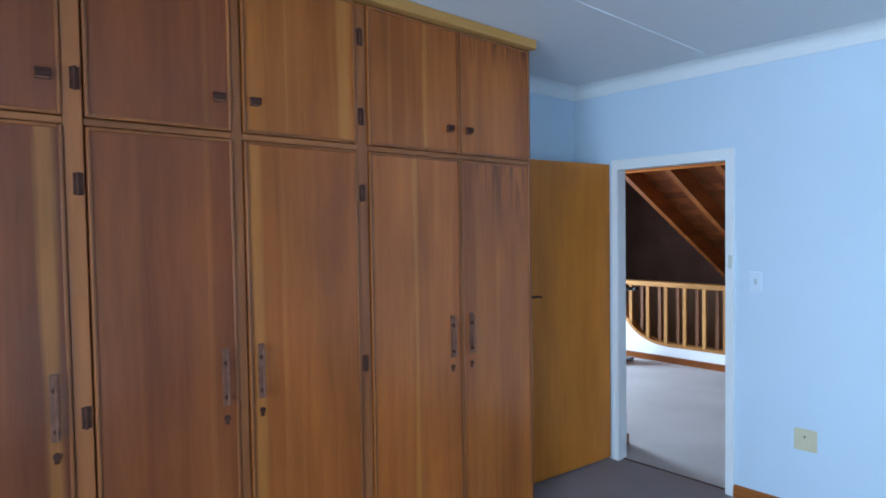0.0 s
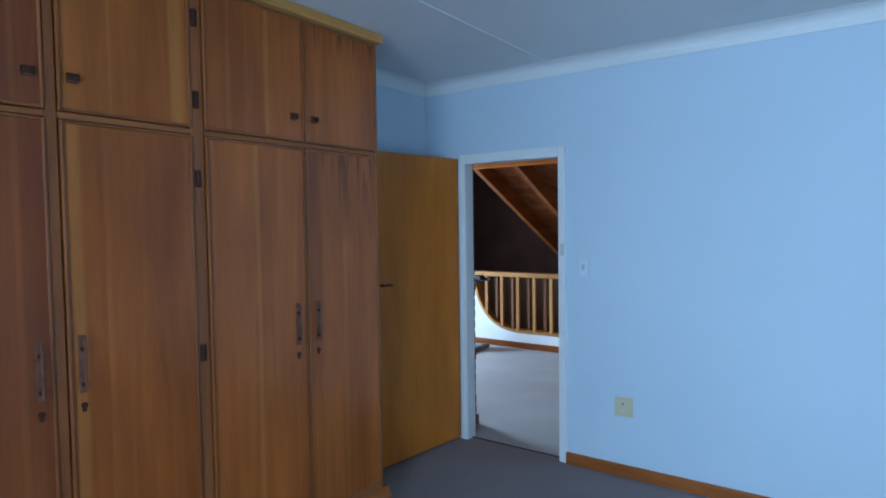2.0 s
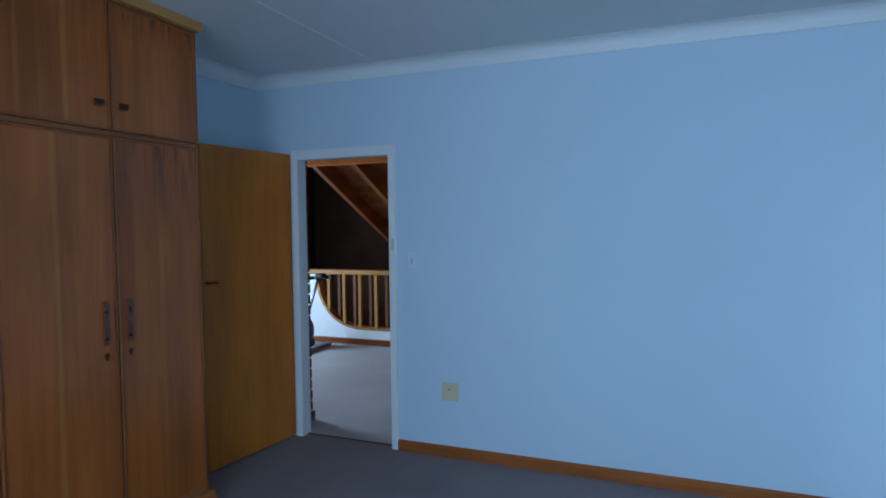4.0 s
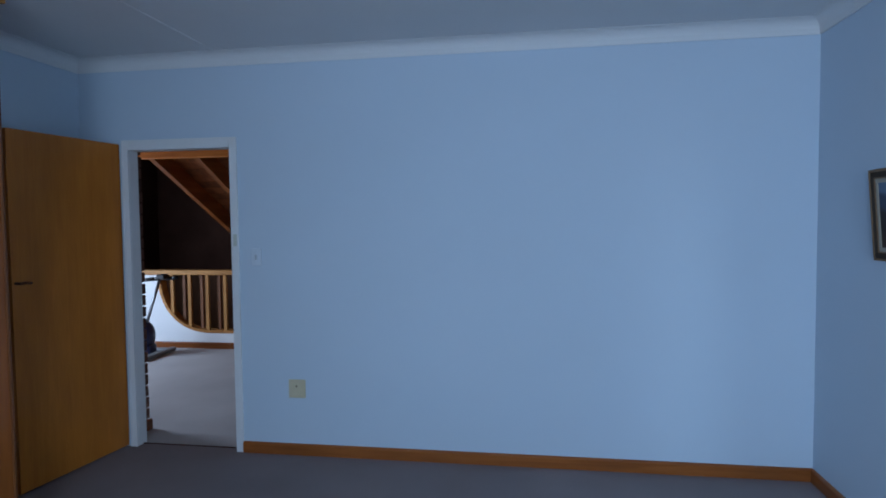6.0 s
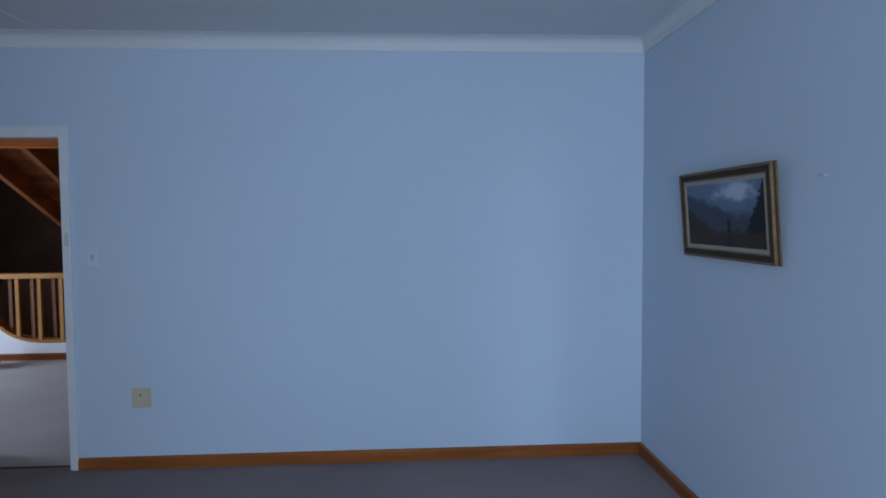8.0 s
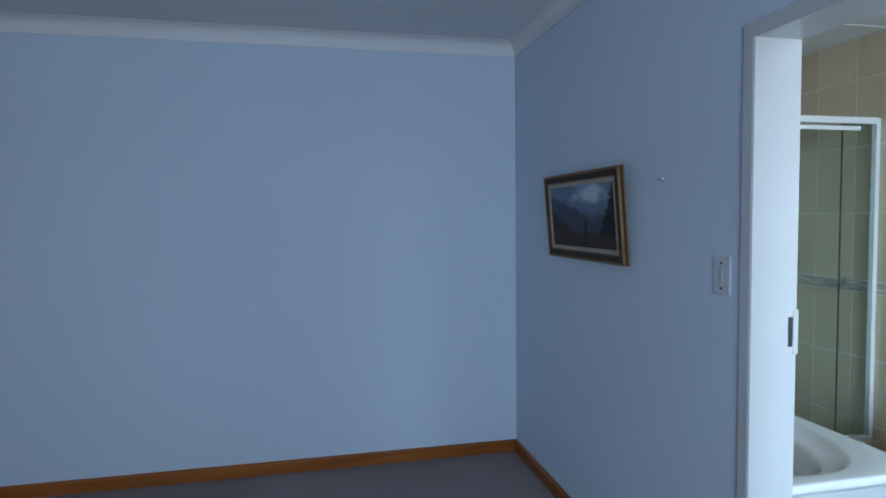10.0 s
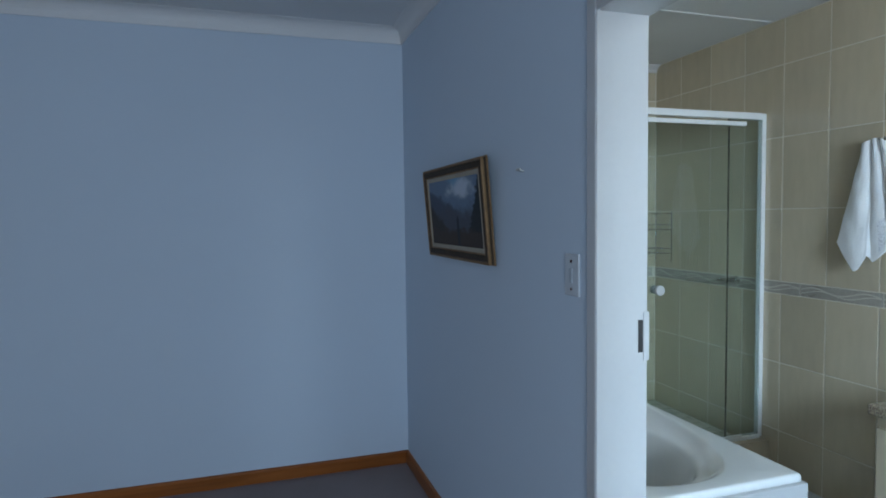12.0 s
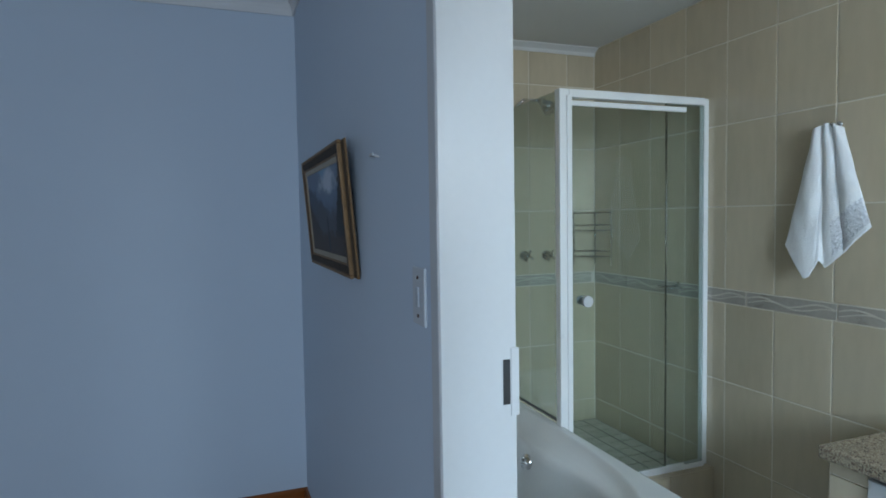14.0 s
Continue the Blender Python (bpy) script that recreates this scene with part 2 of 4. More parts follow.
ACRYLIC = mat("white_bath_acrylic", (0.80, 0.82, 0.83), 0.14, 0.02, 4, 60, 0.0, 0.0, 0.5)
ALU = mat("white_powder_coated_aluminium", (0.80, 0.81, 0.81), 0.3, 0.02, 5, 90, 0.0)
GLASS = glass("green_tinted_glass", (0.515, 0.59, 0.57))
TOWEL = mat("white_terry_cloth", (0.92, 0.93, 0.95), 0.95, 0.04, 12, 260, 0.5)
TERRYBAND = mat("knotted_terry_band", (0.80, 0.81, 0.85), 0.95, 0.26, 90, 130, 1.3)
GILT = mat("tarnished_gilt", (0.20, 0.118, 0.054), 0.55, 0.35, 25, 200, 0.2, spec=0.3)
UMBER = mat("dark_umber_frame", (0.050, 0.034, 0.022), 0.7, 0.3, 20, 200, 0.2, spec=0.2)
LINEN = mat("cream_linen_slip", (0.37, 0.3312, 0.266), 0.85, 0.1, 20, 400, 0.4)


def granite():
    m = bpy.data.materials.new("speckled_granite")
    t, b, n, link = nodes_of(m)
    co = n("ShaderNodeTexCoord")
    v, s = n("ShaderNodeTexVoronoi"), n("ShaderNodeTexNoise")
    v.inputs["Scale"].default_value, s.inputs["Scale"].default_value = 250, 34
    s.inputs["Detail"].default_value = 6
    link(co.outputs["Object"], v.inputs["Vector"])
    link(co.outputs["Object"], s.inputs["Vector"])
    sep = n("ShaderNodeSeparateXYZ")
    link(v.outputs["Color"], sep.inputs[0])
    a = n("ShaderNodeMath")
    a.operation = "MULTIPLY_ADD"
    link(s.outputs["Fac"], a.inputs[0])
    a.inputs[1].default_value = 0.9
    link(sep.outputs["X"], a.inputs[2])
    r = n("ShaderNodeValToRGB")
    r.color_ramp.interpolation = "CONSTANT"
    e = r.color_ramp.elements
    e[0].position, e[0].color = 0.0, (0.03, 0.025, 0.025, 1)
    e[1].position, e[1].color = 0.30, (0.16, 0.11, 0.085, 1)
    for p, c in ((0.42, (0.27, 0.215, 0.15, 1)), (0.60, (0.36, 0.305, 0.22, 1)), (0.84, (0.22, 0.185, 0.14, 1))):
        x = e.new(p)
        x.color = c
    half = n("ShaderNodeMath")
    half.operation = "MULTIPLY"
    link(a.outputs[0], half.inputs[0])
    half.inputs[1].default_value = 0.62
    link(half.outputs[0], r.inputs["Fac"])
    link(r.outputs[0], b.inputs["Base Color"])
    b.inputs["Roughness"].default_value = 0.18
    return m


GRANITE = granite()


def landscape():
    """Oil landscape: a pale break in a blue sky over dark mountains, a dark bank at one side and a spire on brown ground."""
    m = bpy.data.materials.new("oil_landscape")
    t, b, n, link = nodes_of(m)
    co, sep = n("ShaderNodeTexCoord"), n("ShaderNodeSeparateXYZ")
    link(co.outputs["Generated"], sep.inputs[0])
    ns, ns2 = n("ShaderNodeTexNoise"), n("ShaderNodeTexNoise")
    ns.inputs["Scale"].default_value, ns.inputs["Detail"].default_value = 6.5, 8
    ns2.inputs["Scale"].default_value, ns2.inputs["Detail"].default_value = 14, 6
    link(co.outputs["Generated"], ns.inputs["Vector"])
    link(co.outputs["Generated"], ns2.inputs["Vector"])

    def math(op, a, c, d=0.0):
        x = n("ShaderNodeMath")
        x.operation = op
        for i, v in enumerate((a, c, d)):
            if isinstance(v, (int, float)):
                x.inputs[i].default_value = v
            else:
                link(v, x.inputs[i])
        return x.outputs[0]

    def soft(v, lo, hi):
        x = n("ShaderNodeMapRange")
        x.interpolation_type = "SMOOTHSTEP"
        x.inputs["From Min"].default_value, x.inputs["From Max"].default_value = lo, hi
        link(v, x.inputs["Value"])
        return x.outputs[0]

    def over(below, colour, mask):
        x = n("ShaderNodeMix")
        x.data_type = "RGBA"
        link(mask, x.inputs["Factor"])
        if isinstance(below, tuple):
            x.inputs["A"].default_value = (*below, 1)
        else:
            link(below, x.inputs["A"])
        x.inputs["B"].default_value = (*colour, 1)
        return x.outputs["Result"]

    u, v = math("SUBTRACT", 1.0, sep.outputs["X"]), sep.outputs["Z"]
    rough = math("SUBTRACT", ns.outputs["Fac"], 0.5)
    crumb = math("SUBTRACT", ns2.outputs["Fac"], 0.5)
    du, dv = math("SUBTRACT", u, 0.66), math("MULTIPLY", math("SUBTRACT", v, 0.86), 1.6)
    reach = math("ADD", math("SQRT", math("MULTIPLY_ADD", du, du, math("MULTIPLY", dv, dv)), 0), math("MULTIPLY", rough, 0.5))
    c = over((0.125, 0.180, 0.265), (0.46, 0.52, 0.60), soft(reach, 0.34, 0.10))
    c = over(c, (0.16, 0.30, 0.46), soft(math("ADD", math("ABSOLUTE", math("SUBTRACT", u, 0.55), 0), math("MULTIPLY", math("SUBTRACT", 1.0, v), 1.2)), 0.22, 0.05))
    ridge = math("SUBTRACT", math("MULTIPLY_ADD", u, -0.55, math("MULTIPLY_ADD", rough, 0.35, 0.86)), v)
    c = over(c, (0.050, 0.066, 0.105), soft(ridge, -0.05, 0.10))
    far = math("SUBTRACT", math("MULTIPLY_ADD", rough, 0.45, 0.56), v)
    c = over(c, (0.058, 0.062, 0.084), soft(far, -0.08, 0.16))
    near = math("SUBTRACT", math("MULTIPLY_ADD", u, -1.05, math("MULTIPLY_ADD", rough, 0.4, 0.66)), v)
    c = over(c, (0.032, 0.022, 0.017), soft(near, -0.04, 0.12))
    bank = math("SUBTRACT", math("MULTIPLY_ADD", u, 3.6, math("MULTIPLY_ADD", crumb, 0.6, -2.55)), v)
    c = over(c, (0.010, 0.010, 0.011), soft(bank, -0.05, 0.10))
    ground = math("SUBTRACT", math("MULTIPLY_ADD", crumb, 0.3, 0.26), v)
    c = over(c, (0.044, 0.025, 0.015), soft(ground, -0.04, 0.08))
    spire = math("ADD", math("ABSOLUTE", math("SUBTRACT", u, 0.575), 0), math("MULTIPLY", math("MAXIMUM", math("SUBTRACT", v, 0.40), 0.0), 0.4))
    c = over(c, (0.016, 0.016, 0.022), soft(spire, 0.026, 0.016))
    link(c, b.inputs["Base Color"])
    b.inputs["Roughness"].default_value = 0.5
    b.inputs["Specular IOR Level"].default_value = 0.15
    bp = n("ShaderNodeBump")
    bp.inputs["Strength"].default_value, bp.inputs["Distance"].default_value = 0.3, 0.002
    link(ns2.outputs["Fac"], bp.inputs["Height"])
    link(bp.outputs[0], b.inputs["Normal"])
    return m


OILS = landscape()


# ---- mesh helpers ----
def box(bm, x0, x1, y0, y1, z0, z1, bevel=0.0, seg=2):
    r = bmesh.ops.create_cube(bm, size=1.0, matrix=Matrix.Translation(((x0 + x1) / 2, (y0 + y1) / 2, (z0 + z1) / 2)) @ Matrix.Diagonal((abs(x1 - x0), abs(y1 - y0), abs(z1 - z0), 1)))
    if bevel:
        edges = list({e for v in r["verts"] for e in v.link_edges})
        bmesh.ops.bevel(bm, geom=edges, offset=bevel, segments=seg, profile=0.5, affect="EDGES")
    return bm


def boxed(*a, **k):
    return box(bmesh.new(), *a, **k)


def rod(bm, a, b, r, seg=12, r2=None):
    a, b = Vector(a), Vector(b)
    d = b - a
    m = Matrix.Translation((a + b) / 2) @ d.to_track_quat("Z", "Y").to_matrix().to_4x4()
    bmesh.ops.create_cone(bm, cap_ends=True, segments=seg, radius1=r, radius2=r if r2 is None else r2, depth=d.length, matrix=m)
    return bm


def ball(bm, c, r, squash=(1, 1, 1), seg=16):
    bmesh.ops.create_uvsphere(bm, u_segments=seg, v_segments=seg // 2, radius=r, matrix=Matrix.Translation(c) @ Matrix.Diagonal((*squash, 1)))
    return bm


def tube(bm, pts, r, seg=8):
    """A bent rod through points."""
    for a, b in zip(pts, pts[1:]):
        rod(bm, a, b, r, seg)
    for p in pts[1:-1]:
        ball(bm, p, r, seg=seg)
    return bm


def strip(bm, outline, axis, a, b):
    """A closed outline (pairs) pushed from a to b along an axis."""
    def at(p, s):
        return {"x": (s, p[0], p[1]), "y": (p[0], s, p[1]), "z": (p[0], p[1], s)}[axis]
    lo = [bm.verts.new(at(p, a)) for p in outline]
    hi = [bm.verts.new(at(p, b)) for p in outline]
    n = len(outline)
    for i in range(n):
        bm.faces.new((lo[i], lo[(i + 1) % n], hi[(i + 1) % n], hi[i]))
    bm.faces.new(lo)
    bm.faces.new(hi)
    bmesh.ops.recalc_face_normals(bm, faces=bm.faces)
    return bm


def linked(name, bm, material, smooth=False):
    me = bpy.data.meshes.new(name)
    bmesh.ops.recalc_face_normals(bm, faces=bm.faces)
    if smooth:
        for f in bm.faces:
            f.smooth = True
    bm.to_mesh(me)
    bm.free()
    for x in material if isinstance(material, (list, tuple)) else (material,):
        me.materials.append(x)
    return new(name, me)


def thing(name, place, label, category, group="", kind=""):
    ob = new(name)
    ob.location = place
    ob.empty_display_size = 0.05
    return tagged(ob, label, category, group, kind)


def origin_of(ob):
    p = Vector(ob.location)
    while ob.parent:
        ob = ob.parent
        p += Vector(ob.location)
    return p


def part(name, bm, material, parent, label="", smooth=False):
    """A mesh, given in world places, as a part of a thing or of a part."""
    bm.transform(Matrix.Translation(-origin_of(parent)))
    ob = linked(name, bm, material, smooth)
    ob.parent = parent
    return tagged(ob, label)


def setting(name, bm, material, label, smooth=False):
    return tagged(linked(name, bm, material, smooth), label, "", "", "structure")


# ---- bedroom shell ----
CZ = 2.65
DY0, DY1, DZ = 1.786, 2.518, 2.035
BX0, BX1, BZ = -0.06, 0.847, 2.07

setting("floor_bedroom", boxed(-3.52, 3.055, -1.96, 3.0, -0.12, 0.0), CARPET, "taupe loop-pile bedroom carpet")
bm = boxed(-3.52, 3.12, -1.95, 3.0, CZ, CZ + 0.1)
box(bm, -3.33, 2.93, 1.832, 1.868, CZ - 0.004, CZ + 0.01)
setting("ceiling_bedroom", bm, CEIL, "white boarded ceiling with a cover strip")
bm = boxed(3.0, 3.09, -1.95, DY0 - 0.02, 0, CZ)
box(bm, 3.0, 3.09, DY1 + 0.02, 3.0, 0, CZ)
box(bm, 3.0, 3.09, DY0 - 0.02, DY1 + 0.02, DZ + 0.02, CZ)
setting("wall_east", bm, PAINT, "pale blue painted plaster wall")
bm = boxed(-3.52, BX0 - 0.01, -1.95, -1.8, 0, CZ)
box(bm, BX1 + 0.01, 3.0, -1.95, -1.8, 0, CZ)
box(bm, BX0 - 0.01, BX1 + 0.01, -1.95, -1.8, BZ + 0.01, CZ)
setting("wall_south", bm, PAINT, "pale blue painted plaster wall")
setting("wall_north", boxed(-3.52, 3.0, 2.88, 3.0, 0, CZ), PAINT, "pale blue painted plaster wall")
bm = boxed(-3.52, -3.4, -1.8, -1.0, 0, CZ)
box(bm, -3.52, -3.4, 1.2, 2.88, 0, CZ)
box(bm, -3.52, -3.4, -1.0, 1.2, 0, 0.80)
box(bm, -3.52, -3.4, -1.0, 1.2, 2.10, CZ)
setting("wall_west", bm, PAINT, "pale blue painted wall with a window opening")

# cove cornice, mitred round the room
bm = bmesh.new()
prof = [(0.0, CZ - 0.084), (0.010, CZ - 0.085), (0.011, CZ - 0.076)]
for i in range(7):
    a = i / 6 * math.pi / 2
    prof.append((0.070 - 0.058 * math.cos(a), CZ - 0.004 - 0.066 + 0.066 * math.sin(a)))
prof += [(0.076, CZ - 0.003), (0.076, CZ)]
rings = []
for d, z in prof:
    rings.append([bm.verts.new(p) for p in ((-3.4 + d, -1.8 + d, z), (3.0 - d, -1.8 + d, z), (3.0 - d, 2.88 - d, z), (-3.4 + d, 2.88 - d, z))])
for a, b in zip(rings, rings[1:]):
    for i in range(4):
        bm.faces.new((a[i], a[(i + 1) % 4], b[(i + 1) % 4], b[i]))
setting("cornice_bedroom", bm, CORN, "white cove plaster cornice")


def skirting(name, axis, a, b, wall, sign, material, h=0.075):
    """A board with a rounded top edge along a wall at the given place."""
    t = 0.018
    o = [(0, 0), (t, 0), (t, h - 0.012), (t * 0.75, h - 0.004), (t * 0.4, h), (0, h)]
    return setting(name, strip(bmesh.new(), [(wall + sign * p, q) for p, q in o], axis, a, b), material, "orange varnished timber skirting board")


skirting("baseboard_east", "y", -1.8, DY0 - 0.05, 3.0, -1, SKIRT)
skirting("baseboard_south", "x", BX1 + 0.046, 2.982, -1.8, 1, SKIRTX)
skirting("baseboard_alcove", "x", 1.9, 2.998, 2.88, -1, SKIRTX)

# ---- bedroom door ----
door = thing("door_1", (3.0, DY1, 0), "open amber veneered door in a white steel frame", "door", "", "structure")


def door_frame(x0, x1, y0, y1, top, face, parent, name="frame"):
    """A pressed steel frame: lining with a rebate and a flat architrave on the room side."""
    bm = bmesh.new()
    box(bm, x0 - 0.012, x0 + 0.004, y0 - face, y0, 0, top + face + 0.016, 0.003)
    box(bm, x0 - 0.012, x0 + 0.004, y1, y1 + 0.044, 0, top + face + 0.016, 0.003)
    box(bm, x0 - 0.012, x0 + 0.004, y0 + 0.0005, y1 - 0.0005, top, top + face + 0.016, 0.003)
    h = top + face + 0.016
    for a, b, c, d in ((y0 - face, y0 - face + 0.011, 0.0, h), (y1 + 0.033, y1 + 0.044, 0.0, h), (y0 - face + 0.0115, y1 + 0.0325, h - 0.011, h), (y0 + 0.0006, y1 - 0.0006, top, top + 0.020)):
        box(bm, x0 - 0.017, x0 - 0.0115, a, b, c, d, 0.002)
    for a, b in ((y0 - 0.02, y0), (y1, y1 + 0.02)):
        box(bm, x0 + 0.005, x1, a, b, 0, top)
    box(bm, x0 + 0.005, x1, y0 - 0.02, y1 + 0.02, top + 0.0005, top + 0.02)
    return part(name, bm, FRAMEWHITE, parent, "white enamelled steel frame")


door_frame(3.0, 3.092, DY0, DY1, DZ, 0.052, door)
part("contact", boxed(2.978, 2.988, DY0 - 0.045, DY0 - 0.020, 1.385, 1.465, 0.003), PALEPLASTIC, door, "small pale plastic contact")
# leaf, swung about 97 degrees into the room
leaf = part("leaf", boxed(2.20, 2.995, 2.580, 2.620, 0.012, 2.078, 0.003), LEAF, door, "flush amber veneered leaf")
turn = Matrix.Rotation(radians(-7.0), 4, "Z")
hinge = Matrix.Translation((0, 2.60 - DY1, 0))
leaf.data.transform(hinge @ turn @ hinge.inverted())
bm = rod(bmesh.new(), (2.222, 2.580, 1.212), (2.222, 2.540, 1.212), 0.008)
tube(bm, [(2.222, 2.542, 1.212), (2.25, 2.538, 1.214), (2.288, 2.542, 1.209)], 0.0075)
lever = part("handle", bm, BRONZE, leaf, "dark bronze lever handle")
lever.data.transform(hinge @ turn @ hinge.inverted())
tagged(setting("threshold_strip", boxed(3.050, 3.062, DY0, DY1, 0.0, 0.004), BRONZE, "thin dark carpet joint strip"))

# ---- built-in wardrobe ----
WY = 2.352
ward = thing("built_in_wardrobe", (0.5, 2.6, 0), "built-in brown hardwood wardrobe with two tiers of doors", "wardrobe")
# dark colour here stands for the unlit cavity behind the doors
part("carcass", boxed(-0.875, 1.838, WY + 0.024, 2.87, 0.10, 2.60), GAPWOOD, ward)
part("side_panel", boxed(1.839, 1.856, WY + 0.024, 2.878, 0.10, 2.60, 0.002), STILE, ward)
X_A, X_B, X_C, X_END = (-0.325, -0.270), (0.196, 0.234), (0.728, 0.784), (1.842, 1.857)
ZT, ZR0, ZR1, ZB = 2.598, 1.984, 2.008, 0.105
for x0, x1 in ((-0.875, -0.835), X_A, X_B, X_C, X_END):
    part("stile", boxed(x0, x1, WY - 0.003, WY + 0.023, ZB, ZT, 0.006, 3), STILE, ward)
for x0, x1 in ((-0.835, X_A[0]), (X_A[1], X_B[0]), (X_B[1], X_C[0]), (X_C[1], X_END[0])):
    part("rail", boxed(x0, x1, WY + 0.001, WY + 0.022, ZR0, ZR1, 0.004), RAIL, ward)
    part("rail", boxed(x0, x1, WY + 0.001, WY + 0.022, ZB, ZB + 0.04, 0.002), RAIL, ward)
# crown board under the ceiling and moulded plinth
bm = strip(bmesh.new(), [(WY - 0.049, 2.603), (WY - 0.049, 2.645), (WY - 0.046, 2.648), (WY + 0.10, 2.648), (WY + 0.10, 2.600), (WY - 0.046, 2.600)], "x", -0.875, 1.858)
box(bm, 1.840, 1.858, WY + 0.101, 2.878, 2.601, 2.648)
part("crown", bm, CROWN, ward, "pale honey timber crown board")
o = [(WY + 0.05, 0), (WY - 0.030, 0), (WY - 0.030, 0.055), (WY - 0.022, 0.072), (WY - 0.014, 0.078), (WY - 0.010, 0.098), (WY + 0.0, 0.104), (WY + 0.05, 0.104)]
bm = strip(bmesh.new(), o, "x", -0.875, 1.890)
box(bm, 1.857, 1.890, WY + 0.051, 2.878, 0, 0.10, 0.004)
part("plinth", bm, SKIRTX, ward, "moulded orange timber plinth")

RUDDY, RUDDYL = (0.150, 0.0375, 0.0100), (0.232, 0.0630, 0.0150)
DEEP, DEEPL = (0.112, 0.0275, 0.0078), (0.172, 0.0455, 0.0118)
GOLD, GOLDL = (0.262, 0.0700, 0.0105), (0.395, 0.1210, 0.0180)
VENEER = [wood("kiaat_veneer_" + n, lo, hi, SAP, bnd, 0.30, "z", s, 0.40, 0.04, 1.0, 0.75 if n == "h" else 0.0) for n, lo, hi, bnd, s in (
    ("a", DEEP, DEEPL, 5, ((0.905, 0.042, 0.6),)),
    ("b", RUDDY, RUDDYL, 6, ((0.80, 0.02, 0.2),)),
    ("c", GOLD, GOLDL, 5, ((0.88, 0.055, 0.8), (0.36, 0.010, 0.4))),
    ("d", HEART, HEARTL, 5, ((0.60, 0.022, 0.75), (0.22, 0.02, 0.4), (0.40, 0.015, 0.25))),
    ("e", DEEP, DEEPL, 6, ((0.45, 0.04, 0.2),)),
    ("f", (0.230, 0.0600, 0.0097), (0.350, 0.1020, 0.0168), 5, ((0.08, 0.045, 0.6), (0.30, 0.02, 0.2))),
    ("g", HEART, HEARTL, 5, ((0.47, 0.020, 0.7),)),
    ("h", HEART, HEARTL, 7, ((0.5, 0.03, 0.2), (0.22, 0.03, 0.25))))]


def wardrobe_door(x0, x1, z0, z1, veneer, hinge_side, lower, hinged, inset):
    """An inset door with a beaded edge; pull, keyhole and hinges."""
    g = 0.003
    x0, x1, z0, z1 = x0 + 1.4 * g, x1 - 0.6 * g, z0 + 0.6 * g, z1 - g
    d = part("door", boxed(x0, x1, WY - 0.004, WY + 0.018, z0, z1, 0.002), veneer, ward)
    bm = bmesh.new()
    w, yb = 0.012, WY - 0.011
    for a in ((x0, x0 + w, z0, z1), (x1 - w, x1, z0, z1), (x0 + w, x1 - w, z0, z0 + w), (x0 + w, x1 - w, z1 - w, z1)):
        box(bm, a[0], a[1], yb, WY - 0.003, a[2], a[3], 0.004)
    part("bead", bm, STILE, d, "raised rounded edge bead")
    hx = x1 - inset if hinge_side < 0 else x0 + inset
    if lower:
        bm = boxed(hx - 0.013, hx + 0.013, WY - 0.0065, WY - 0.003, 1.030, 1.235, 0.003)
        part("backplate", bm, PLATEBRONZE, d, "worn brown bronze backplate")
        for z in (1.060, 1.184):
            part("stud", rod(bmesh.new(), (hx, WY - 0.005, z), (hx, WY - 0.026, z), 0.0085, 14, 0.007), BRONZE, d, "dark bronze handle stud", True)
        bm = boxed(hx - 0.0045, hx + 0.0045, WY - 0.031, WY - 0.025, 1.036, 1.226, 0.0025, 3)
        part("pull", bm, PLATEBRONZE, d, "slim worn bronze bar handle")
        bm = bmesh.new()
        rod(bm, (hx, WY - 0.003, 0.985), (hx, WY - 0.009, 0.985), 0.011, 18)
        box(bm, hx - 0.007, hx + 0.007, WY - 0.008, WY - 0.003, 0.962, 0.984, 0.002)
        part("keyhole", bm, BRONZE, d, "bronze keyhole plate")
        zs = (1.805, 1.085, 0.38)
    else:
        z = 2.126
        bm = boxed(hx - 0.019, hx + 0.019, WY - 0.007, WY - 0.003, z - 0.017, z + 0.015, 0.006, 3)
        part("backplate", bm, PLATEBRONZE, d, "worn brown bronze backplate")
        bm = boxed(hx - 0.021, hx + 0.021, WY - 0.022, WY - 0.006, z + 0.006, z + 0.015, 0.004, 3)
        box(bm, hx - 0.019, hx + 0.019, WY - 0.024, WY - 0.018, z - 0.010, z + 0.008, 0.004, 3)
        part("knob", bm, BRONZE, d, "small dark bronze cup pull")
        zs = (2.455, 2.125)
    ex = x0 - 0.024 if hinge_side < 0 else x1 + 0.024
    for z in zs if hinged else ():
        bm = boxed(ex - 0.014, ex - 0.002, WY - 0.006, WY + 0.002, z - 0.034, z + 0.034, 0.002)
        box(bm, ex + 0.002, ex + 0.014, WY - 0.006, WY + 0.002, z - 0.034, z + 0.034, 0.002)
        rod(bm, (ex, WY - 0.007, z - 0.036), (ex, WY - 0.007, z + 0.036), 0.005)
        part("hinge", bm, BRONZE, d, "dark bronze hinge")


bays = [(-0.835, X_A[0], -1, 0, 4), (X_A[1], X_B[0], -1, 1, 1), (X_B[1], X_C[0], 1, 5, 2), (X_C[1], 1.319, -1, 6, 3), (1.3195, X_END[0], 1, 7, 7)]
for i, (x0, x1, side, low, up) in enumerate(bays):
    wardrobe_door(x0, x1, ZB + 0.04, ZR0, VENEER[low], side, True, i in (1, 2), 0.060 if i > 2 else 0.045)
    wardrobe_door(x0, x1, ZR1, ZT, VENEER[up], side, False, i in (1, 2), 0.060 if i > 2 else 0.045)


